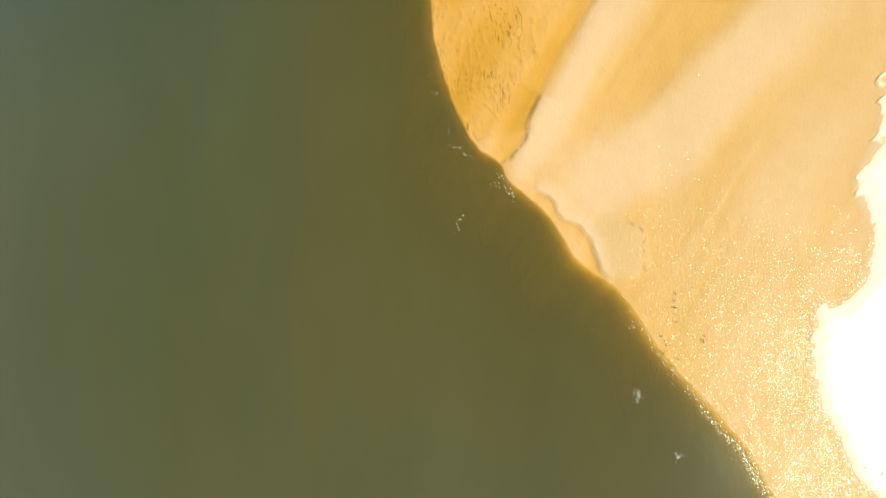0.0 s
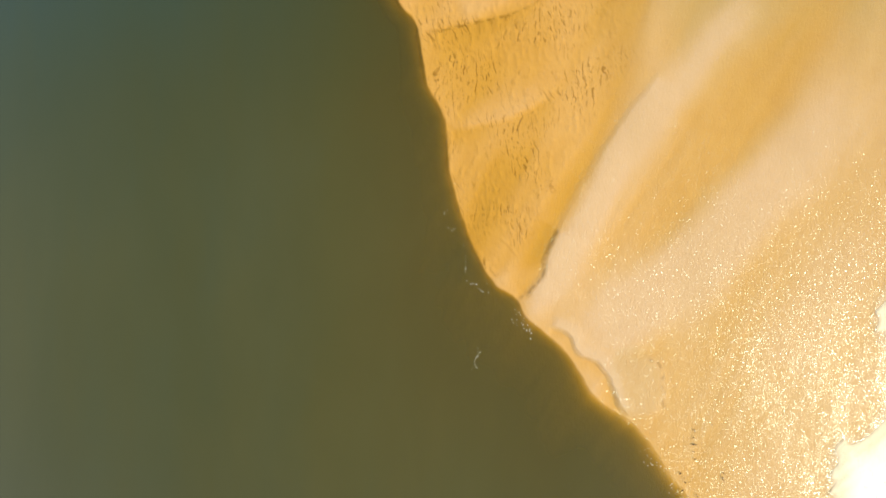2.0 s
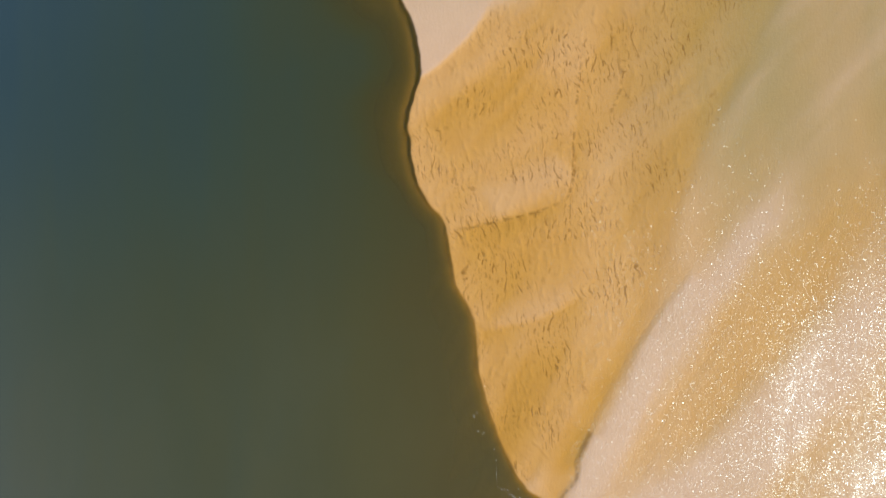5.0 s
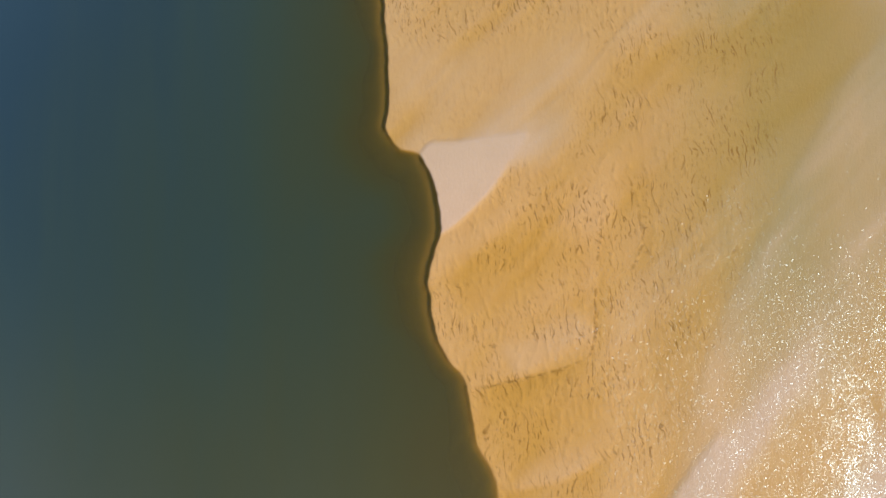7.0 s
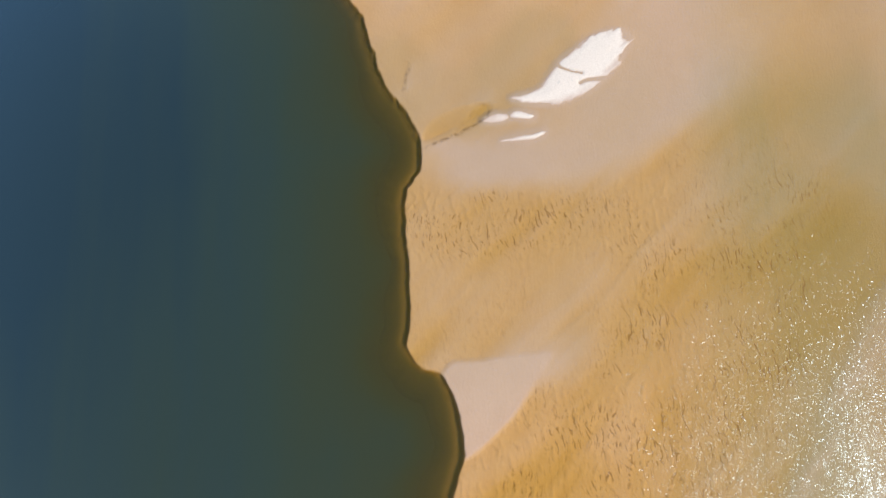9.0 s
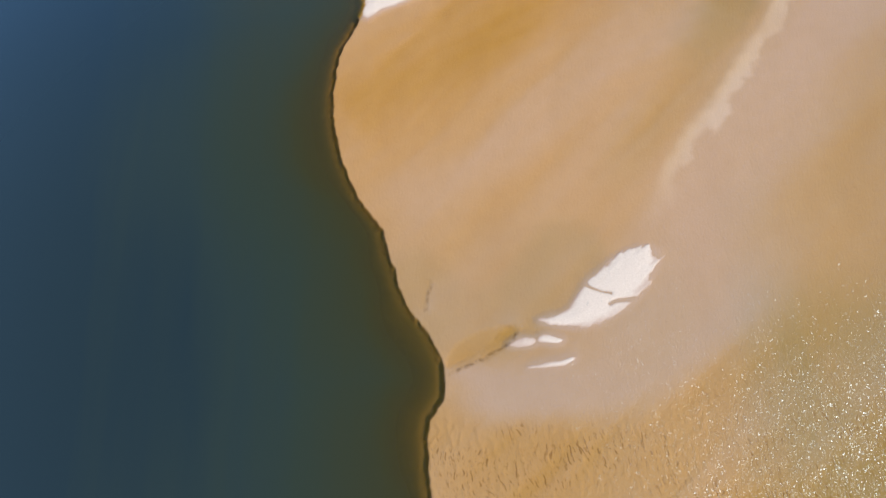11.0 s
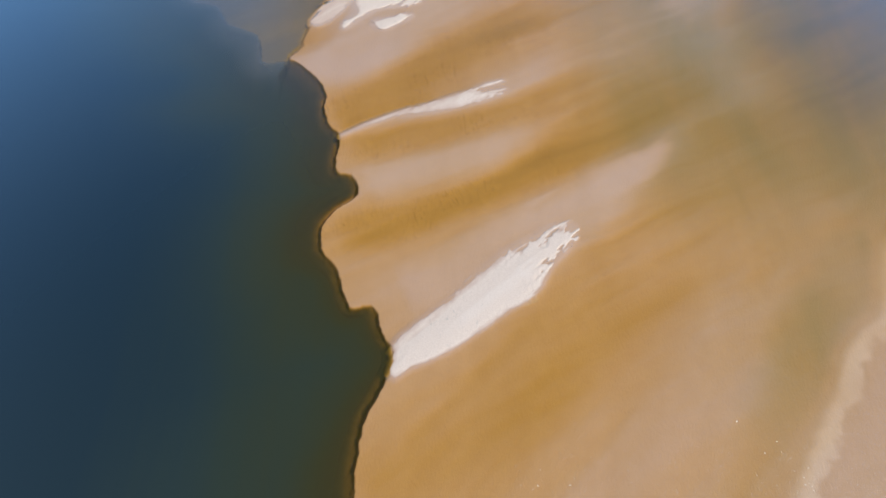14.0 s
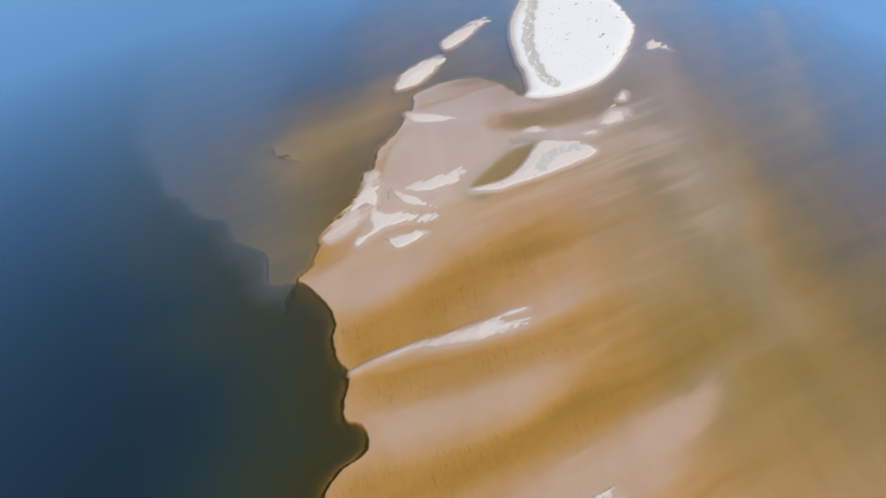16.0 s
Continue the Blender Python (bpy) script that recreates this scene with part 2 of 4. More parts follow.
# The rim of the sand shelf above the channel, from south to north.
RIM_SOUTH = [(70, -60), (56.1, -40.8), (51.9, -33), (45.7, -25.9), (41, -20.7), (37.7, -16.9), (33.9, -11.7), (30.6, -6.9), (28.7, -5), (24.4, -2.2),
             (21.1, 1.6), (18.3, 6.4), (14, 10.2), (11.1, 13.1), (9.8, 15.5), (6.4, 17.9), (4, 21.2), (1.6, 26.8), (0, 31), (-1.5, 37.5), (-2.1, 43.8)]
RIM_MIDDLE = [(-2.8, 47), (-5.2, 51.5), (-6.3, 57.8), (-7.3, 62.4), (-9.8, 65.5), (-11.8, 70.4), (-12.8, 76.9), (-12.8, 79), (-11.8, 83.3), (-10.7, 86.8),
              (-10.8, 91), (-12.4, 96.4), (-14.1, 99.5), (-17.2, 100.4), (-19.4, 103), (-19.6, 105), (-19.1, 109.4), (-19.3, 118.1), (-19.9, 126.5),
              (-19.4, 130.6), (-17.4, 133.7), (-16.8, 137), (-17.2, 140), (-19.6, 144.6), (-23, 149.4), (-25.3, 156), (-27.3, 162.6), (-29.6, 165.9)]
RIM_NORTH = [(-32.7, 171.1), (-35.4, 179.5), (-36.3, 187.2), (-35.1, 197.3), (-31, 204.6), (-30.7, 208.8), (-32.6, 212.5), (-34.6, 217.6), (-38.2, 217.2),
             (-39.7, 219.7), (-41.6, 225.2), (-44.8, 229.8), (-45.1, 235.2), (-42.6, 238.4), (-38.4, 241.8), (-40.1, 246.5), (-43.1, 247.6),
             (-43.5, 252.3), (-43, 256.8), (-45.4, 259.6), (-47, 264.6), (-46.8, 268.7), (-49, 273.1), (-52.2, 276.7), (-55.6, 279.2)]
RIM_SHOAL = [(-62.5, 279), (-64.5, 287.5), (-69, 290.1), (-72.6, 292), (-76.3, 298.4), (-83.2, 300.5), (-88.5, 306.5), (-93, 309), (-97, 322), (-101, 340),
             (-108, 368), (-112, 400), (-80, 440), (-20, 460), (20, 470), (80, 470), (180, 430), (500, 400), (4000, 400)]
RIM = spline(RIM_SOUTH + RIM_MIDDLE + RIM_NORTH + RIM_SHOAL, 3)
SHELF = np.vstack([RIM, [(9000, 400), (9000, -7000), (4500, -4000)]])

STROKES = []


def stroke(start, end, depth, *points):
    """A long bank or trough on the shelf: half-widths at both ends, the depth of water over it, and its line."""
    STROKES.append((start, end, depth, spline(points, 4)))


# south: rippled apron, banks and troughs that fan out to the north-east
stroke(9, 14, 0.66, (7, 19), (6, 27), (9, 41), (6, 55), (4, 69), (6, 83))
stroke(6, 8, 0.10, (23, 12), (35, 19), (49, 34), (59, 43))
stroke(4, 5, 0.26, (38, -6), (44, 7), (52, 21), (64, 38))
stroke(6, 6, 0.15, (54, 3), (62, 15), (68, 29))
stroke(4, 6, 0.62, (13, 30), (20, 47), (23, 55), (29, 68), (34, 81))
stroke(5, 7, 0.44, (28, 23), (39, 36), (49, 48), (58, 61), (67, 76))
stroke(5, 6, 0.10, (20, 9), (34, 17), (48, 30), (62, 45), (68, 54))
stroke(6, 6, 0.58, (-6, 72), (2, 78), (11, 85), (16, 95), (20, 104))
stroke(5, 6, 0.50, (1, 43), (14, 48), (22, 57), (28, 72), (37, 88), (47, 103), (61, 118))
stroke(3, 3, 0.35, (0, 65), (9, 69), (14, 72))
stroke(6, 8, 0.50, (38, 43), (49, 57), (61, 73))
stroke(3, 6, 0.10, (14, 14), (18, 22), (24, 33), (31, 44), (41, 57), (50, 68), (60, 80))
stroke(4, 4, 0.50, (18, 42), (24, 53), (29, 66), (35, 80), (45, 97), (56, 114))
stroke(4, 6, 0.34, (33, 56), (40, 68), (48, 80), (57, 96), (68, 116))
stroke(5, 6, 0.70, (-9, 75), (0, 80), (9, 84), (16, 92), (23, 99))
stroke(4, 5, 0.56, (17, 98), (20, 107), (28, 113), (40, 118), (52, 124))
# middle: bare flat by the notch, broad rippled apron, pale band under the crescent bar
stroke(6, 6, 0.42, (-19, 124), (-7, 124), (7, 124), (21, 125), (35, 129))
stroke(5, 5, 0.34, (-18, 115), (-4, 111), (10, 114), (18, 116))
stroke(5, 6, 0.50, (20, 110), (17, 101), (14, 90), (12, 82))
stroke(3, 5, 0.18, (-10, 91), (-9, 97), (-4, 99), (5, 102), (12, 108))
stroke(8, 10, 0.48, (32, 90), (43, 108), (53, 121), (60, 129))
stroke(5, 8, 0.45, (9, 132), (23, 135), (37, 143), (55, 155))
stroke(4, 8, 0.09, (-15, 136), (-2, 134), (9, 136), (22, 143), (36, 152), (48, 162))
stroke(9, 9, 0.26, (-19, 146), (-13, 154), (-6, 160))
stroke(4, 4, 0.07, (-12, 99), (-8, 96), (-8, 92))
# north of the crescent: tongues of deeper water between smooth banks
stroke(8, 9, 0.13, (10, 138), (22, 149), (30, 165), (44, 183), (61, 203))
stroke(5, 5, 0.30, (-24, 157), (-7, 160), (11, 169), (24, 184), (37, 201), (48, 216))
stroke(7, 7, 0.50, (-34, 184), (-24, 188), (-13, 195), (-2, 208), (6, 218))
stroke(6, 7, 0.56, (-29, 191), (-20, 194), (-7, 204), (4, 216), (16, 227), (35, 245))
stroke(5, 6, 0.20, (-27, 166), (-11, 174), (5, 185), (19, 199), (31, 214))
stroke(5, 5, 0.42, (36, 202), (42, 212), (48, 221), (54, 230))
stroke(2, 2.5, 0.48, (34, 219), (42, 227.5), (50, 233), (58, 236), (66, 237))
stroke(7, 8, 0.14, (28, 164), (38, 180), (50, 195), (64, 210), (78, 222))
stroke(5, 4, 0.12, (-30, 220), (-21, 223), (-13, 228), (-5, 233))
stroke(12, 15, 0.62, (26, 235), (37, 248), (51, 267))
stroke(10, 14, 0.36, (27, 292), (34, 276), (35, 259))
stroke(5, 8, 0.64, (-42, 233), (-26, 237), (-8, 245), (10, 254), (27, 266), (40, 280))
stroke(5, 7, 0.14, (-12, 230), (2, 236), (14, 243), (24, 250), (33, 256))
stroke(5, 5, 0.15, (-37, 243), (-26, 247), (-12, 252), (3, 258))
stroke(4, 7, 0.60, (-41, 253), (-30, 256), (-16, 260), (2, 266), (20, 270), (37, 283))
stroke(2, 5, 0.14, (-42, 259), (-30, 262), (-12, 267), (1, 274), (10, 283))
stroke(6, 7, 0.62, (-45, 261), (-35, 267), (-19, 279), (-2, 290), (15, 296))
stroke(5, 4, 0.10, (-52, 279), (-44, 276), (-35, 280), (-23, 287))
# head of the shelf, round the large island
stroke(15, 15, 0.10, (-38, 300), (-24, 318), (-8, 328), (12, 328), (26, 318))
stroke(9, 8, 0.10, (-48, 290), (-36, 317), (-22, 327), (-16, 348))
stroke(8, 8, 0.25, (31, 327), (37, 305), (40, 287))
stroke(6, 7, 1.0, (-39, 341), (-46, 324), (-50, 305), (-55, 290), (-60, 282))
stroke(9, 5, 0.5, (-31, 354), (-40, 346), (-52, 335), (-60, 327), (-67, 319))
stroke(10, 10, 0.75, (-16, 359), (-6, 368), (-3, 389))
stroke(4, 5, 0.50, (-9, 333), (10, 336), (30, 348), (42, 362))
stroke(7, 8, 0.85, (53, 392), (52, 375), (54, 352), (55, 333), (52, 312))
stroke(6, 8, 0.92, (75, 385), (70, 361), (64, 333), (59, 304), (52, 276))
stroke(6, 8, 1.1, (100, 392), (95, 375), (87, 337), (79, 309), (70, 280))
stroke(5, 6, 0.75, (86, 392), (81, 365), (74, 333), (68, 308))
stroke(8, 10, 0.56, (-20, 194), (-7, 203), (9, 216), (22, 228), (36, 241), (50, 254))
stroke(6, 9, 0.55, (-4, 206), (12, 222), (25, 236), (36, 248), (44, 256))
stroke(5, 9, 0.60, (-2, 247), (18, 258), (30, 265), (40, 272))

PLATES = []


def plate(depth, soft, *points):
    """A smooth flat with a clear edge on the shelf: the water's depth, the softness of its edge, and its outline."""
    PLATES.append((depth, soft, spline(points, 4, True)))


plate(0.06, 0.5, (-13, 101), (-8.6, 101.6), (0, 102.4), (4, 102.4), (1, 98), (-1.2, 94.2), (-6, 89.3), (-10.3, 86), (-14, 86), (-15, 95))
plate(0.55, 1.2, (-17.4, 306.8), (-12.5, 313.6), (-6, 320.4), (1.5, 323.6), (0, 317.5), (-5.6, 311.6), (-11, 308))
plate(0.20, 0.8, (24.4, 4.5), (29.2, 5.4), (33.5, 5), (34.3, -1.7), (31, -4), (27.3, -2.7))

plate(0.42, 0.4, (-16.6, 138.8), (-12.3, 140.5), (-7.6, 143), (-4.6, 144.4), (-6.1, 145.4), (-10.3, 144.8), (-14.9, 142.4))

SCARPS = []


def scarp(drop, reach, *points, dark=0.0):
    """A small steep face in the sand; the ground on the right of its line stands higher, and eases out over the reach."""
    SCARPS.append((drop, reach, spline(points, 4), dark))


scarp(0.20, 6, (9.8, 15.5), (11.6, 16.6), (14.2, 19.8), (14.5, 23.2), (16.6, 27.6), dark=0.7)
scarp(0.12, 6, (14.2, 20.5), (14.5, 23.2), (16.6, 27.6), (20.4, 34.6), (26.6, 44.4), (34, 54))
scarp(0.05, 7, (24, 42), (26.5, 50), (30, 58.5), (34.5, 71), (42, 86), (52, 103), (60, 116))
scarp(0.30, 3, (28.5, -4.7), (26.8, -2.7), (25.9, -0.7), (24.9, 2.6), (23, 5), (19.7, 6.4), (18.3, 9.7), (15, 11), dark=0.2)
scarp(0.06, 2, (34.2, -3), (34.2, -1.5), (34, 2.6), (33.3, 4.8), (31, 5.4), dark=0.6)
scarp(0.16, 5, (-16.8, 137.5), (-11, 139.9), (-6.2, 142.6), (-4.7, 144.6), dark=1.0)
scarp(0.10, 4, (-4.7, 144.6), (-6.1, 145.4), (-11.6, 139.9), dark=0.3)
BASIN_EDGE = spline([(-62, 262), (-56, 280), (-51.3, 293.7), (-44.3, 306.6), (-41.7, 321.4), (-36.8, 330.5), (-33, 339.2), (-31.7, 347.2), (-20.8, 353.8), (-10.6, 354.5),
                     (-4, 347), (2, 342), (14, 341)], 4)
SCARPS.append((0.16, 3, BASIN_EDGE[5:-10], 0.9))
PLUME = spline([(-66, 320.5), (-60, 327), (-50, 337), (-38, 347), (-26, 358), (-14, 372)], 4)
scarp(0.12, 3, (-6.5, 325.9), (-5.5, 323.4), (-1.2, 323.8), (1.7, 323.3), dark=0.8)
scarp(0.05, 4, (27, 257.1), (19, 252), (10.7, 247.3), (2.8, 242.5), (-4.8, 236.6))
scarp(0.14, 5, (15.3, 49.8), (11.5, 47.3), (5.9, 45.3), (-1.4, 43.9))
scarp(0.08, 4, (16.3, 90.7), (15.1, 81.4), (14.4, 74), (13.8, 66.7), (9.8, 64), (3.2, 62.3), (-6.1, 60.4), dark=0.95)
scarp(0.06, 4, (21.9, 91.5), (22.6, 85), (20.6, 79.4), dark=0.8)
scarp(0.20, 4, (-43.1, 257.1), (-36.5, 259.9), (-29.9, 262.6), (-22, 265.5))
EAST_CREST = spline([(63, 229), (60, 221), (56.5, 213), (49.5, 207.5), (44, 198.6), (38, 191), (32.2, 182.7), (26, 175.6), (21.4, 168), (18.5, 160)], 4)
scarp(0.3, 4, (-61, 319.5), (-63.5, 319.3), (-66, 320.8), (-68.5, 322.5), (-70, 326), dark=1.0)
scarp(0.12, 1.5, (-36.3, 308), (-37.8, 305.7), (-37.5, 303.2), dark=1.0)
scarp(0.12, 1.5, (-40.9, 302.6), (-39.8, 299.6), (-40.9, 294.3), dark=0.9)
scarp(0.12, 1.5, (-38.6, 290), (-37, 290.8), (-35.5, 288), dark=1.0)
scarp(0.12, 1.5, (-42.8, 316.8), (-40, 313.3), (-40.5, 311.2), dark=1.0)
scarp(0.10, 2, (-20.1, 147.6), (-19.5, 151.3), (-18.8, 153.4), dark=0.7)

BARS = []


def bar(label, height, ragged, edge, seed, *outline):
    """The plan of a dry sandbar; its mound is built further down."""
    BARS.append((label, height, ragged, edge, seed, spline(outline, 4, True)))


bar("long bleached dry sandbar with a frayed tail beside the channel rim", 0.33, 0.8, 2.5, 3,
    (-30.8, 204.3), (-30.5, 210), (-27.1, 213.3), (-21.2, 217.7), (-15, 223.4), (-10.1, 227.7), (-4.1, 230.9), (-0.7, 233), (3.8, 232.8),
    (2.5, 229), (-1.7, 224.1), (-4.4, 219.7), (-11.5, 214.9), (-18.5, 210.2), (-23.3, 207.5), (-27.6, 205.8))
bar("crescent of dry white sand with torn edges in shallow water", 0.24, 0.65, 1.5, 5,
    (-1.2, 146.2), (3.4, 147.4), (6.0, 150.4), (7.4, 152.5), (9.8, 154.4), (13.5, 157), (17.5, 158.2), (19.6, 156.8), (18.4, 153.8), (16, 150.4), (13, 147.9),
    (9.9, 146.3), (6.1, 145), (2.4, 145.2))
bar("small wedge of dry white sand", 0.2, 0.15, 0.5, 7, (-1.5, 142.8), (-0.3, 143.8), (2.6, 143), (1.6, 142.4))
bar("thin sliver of dry white sand", 0.15, 0.15, 0.5, 8, (-3.2, 138.5), (1, 139.4), (4.4, 139.9), (1.9, 138.7))
bar("small damp hump of pale sand", 0.05, 0.2, 0.6, 9, (-6.2, 142.2), (-3.7, 143.3), (-1.8, 142.7), (-3.5, 142))
bar("narrow dry sand spit between two ochre troughs", 0.11, 0.9, 1.6, 11,
    (-31.5, 262), (-23.1, 265.1), (-16.2, 267.6), (-8.2, 267.3), (-11.8, 265.4), (-17.6, 263.6), (-24.3, 262.3))
bar("curved dry sand spit round a green pool", 0.3, 0.16, 1.0, 13,
    (-17.6, 306.3), (-8.6, 309.7), (-3, 316), (1.4, 323.6), (6, 323.8), (11.1, 323), (15.8, 319.8), (10.9, 315.6), (1.6, 311), (-5.8, 308), (-11.7, 305.7))
bar("small dry sand ridge at the edge of a scarp", 0.2, 0.47, 0.9, 15, (-43.9, 313.5), (-41.2, 313), (-40.5, 307.9), (-40.6, 301.7), (-43.5, 302.8), (-46.5, 299.9), (-45, 305), (-44, 309.2))
bar("feathered dry sand lobe with a pointed tail", 0.20, 0.66, 0.8, 16, (-34.5, 307.6), (-29.5, 309.8), (-24.4, 312.6), (-19.3, 313.2), (-24.1, 307.8), (-31.6, 306.2))
bar("feathered dry sand lobe beside a small scarp", 0.22, 0.57, 0.7, 17, (-42.2, 298.1), (-41, 301.5), (-38.4, 299.6), (-26.7, 297.9), (-29.3, 296.3), (-35.5, 295.6), (-40.1, 292.8), (-43.9, 289), (-44.3, 291.1), (-40.9, 294.5))
bar("narrow tongue of dry sand with a crumbling edge", 0.20, 0.47, 0.6, 39, (-36.7, 306.9), (-34.4, 306.1), (-30.8, 303.7), (-26.3, 301), (-31.2, 301.6), (-34.3, 303))
bar("small wedge of dry white sand above a scarp", 0.26, 0.38, 0.7, 18, (-37.3, 291), (-34.4, 291.8), (-28.3, 292.8), (-29.7, 291), (-33.4, 288.6), (-35.7, 288.5))
bar("wedge of dry sand above a scarp", 0.2, 0.2, 1.0, 19, (-33.6, 338.4), (-20.5, 335.2), (-24.5, 333.6), (-32.2, 333.8))
bar("dry white sand islet in grey shallows", 0.35, 0.6, 1.5, 20, (-37.5, 349.5), (-34.4, 359), (-24.9, 366.9), (-24.1, 363), (-30.1, 352.8))
bar("dry white sand islet in grey shallows", 0.35, 0.6, 1.5, 21, (-23.9, 372.7), (-20.1, 379.4), (-9, 389.5), (-11.7, 382.4), (-20.4, 370.9))
bar("large bleached sand island with dark flecks of wrack", 0.9, 0.22, 2.2, 22,
    (7, 415), (4, 400.4), (0, 388.6), (-1.5, 377.5), (-1, 368.7), (-0.5, 361.3), (0.8, 357), (1.2, 351), (1.2, 347), (-0.2, 343.8), (4, 342.8), (11.3, 344.1), (22.1, 349.9), (31.1, 361.3),
    (39, 379.1), (38.3, 386.4), (35.9, 398.2), (28, 414), (16, 422))
bar("small patch of dry sand by the large island", 0.15, 0.8, 1.2, 23, (18.4, 330.2), (22.6, 336.3), (27.6, 336), (23.9, 331.1))
bar("scrap of dry sand beside the large island", 0.15, 0.5, 0.6, 31, (40.5, 366.5), (42, 370.5), (46.5, 367.5), (47, 365.5), (43.5, 367))
bar("scrap of dry sand beside the large island", 0.12, 0.4, 0.6, 32, (25.5, 341), (27.5, 344.8), (29, 345), (28, 341.2))
bar("thin streak of damp pale sand", 0.10, 0.4, 0.7, 33, (-2.5, 328), (0.5, 329.8), (3.5, 328.4), (0.5, 327.6))
bar("thin streak of damp pale sand", 0.10, 0.4, 0.7, 34, (12, 326), (14, 327.6), (18, 326.8), (15, 325.8))
bar("damp pale sand lobe beside the scarp", 0.055, 1.0, 2.6, 35, (-52, 292), (-49, 297.5), (-44.5, 303), (-42, 301), (-46, 294), (-50, 290.5))
bar("thin sliver of dry sand beyond the spit", 0.12, 0.3, 0.5, 36, (-13.5, 268.8), (-10.6, 270.2), (-7.5, 270.7), (-10, 269.5))
bar("thin sliver of dry sand beyond the spit", 0.10, 0.3, 0.5, 37, (-11.6, 267.5), (-9.5, 268.0), (-7, 268.4), (-9.2, 267.2))
bar("thin damp crest of sand leading to the spit", 0.015, 0.3, 0.5, 38, (-42.8, 256.8), (-38.2, 259.6), (-32.2, 262.2), (-28, 263.6), (-32.2, 261.4), (-38.1, 258.9))
bar("broad bleached sandbar with a ragged shoreline", 0.6, 1.5, 2.2, 24,
    (77, 34), (73.7, 20.3), (70.3, 13.6), (70.7, 8.8), (72.6, 5), (71.6, -2.7), (67.3, -8.4), (63.4, -8.8), (62.4, -18.8), (63.8, -25.4),
    (66.2, -29.2), (69, -35.9), (76, -42), (95, -46), (108, -20), (100, 15), (88, 34))


def basin_side(x, y, soft=0.5):
    """One in the grey basin west of the toothed scarp at the head of the shelf, nought on the shelf."""
    out = np.zeros(x.shape)
    near = (y > 255) & (x < 12) & (x > -300) & (y < 700)
    px, py = x[near], y[near]
    teeth = 4.0 * (fractal(px * 0.28, py * 0.28, 4, 63) - 0.5)
    dist, _, side = along(px + teeth, py + 0.4 * teeth, BASIN_EDGE)
    out[near] = ease(dist * side, -soft, soft) * (1 - ease(px, -3, 6)) * ease(py, 262, 276)
    return out


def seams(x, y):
    """Dark lines along the small scarps."""
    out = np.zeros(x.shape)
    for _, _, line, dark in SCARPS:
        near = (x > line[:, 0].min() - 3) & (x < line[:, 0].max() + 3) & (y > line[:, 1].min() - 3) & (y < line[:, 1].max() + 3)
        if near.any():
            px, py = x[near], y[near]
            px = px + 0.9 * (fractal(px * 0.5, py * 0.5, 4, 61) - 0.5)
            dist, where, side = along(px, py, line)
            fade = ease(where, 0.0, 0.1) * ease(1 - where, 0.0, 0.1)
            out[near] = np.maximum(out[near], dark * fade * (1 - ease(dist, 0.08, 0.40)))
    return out


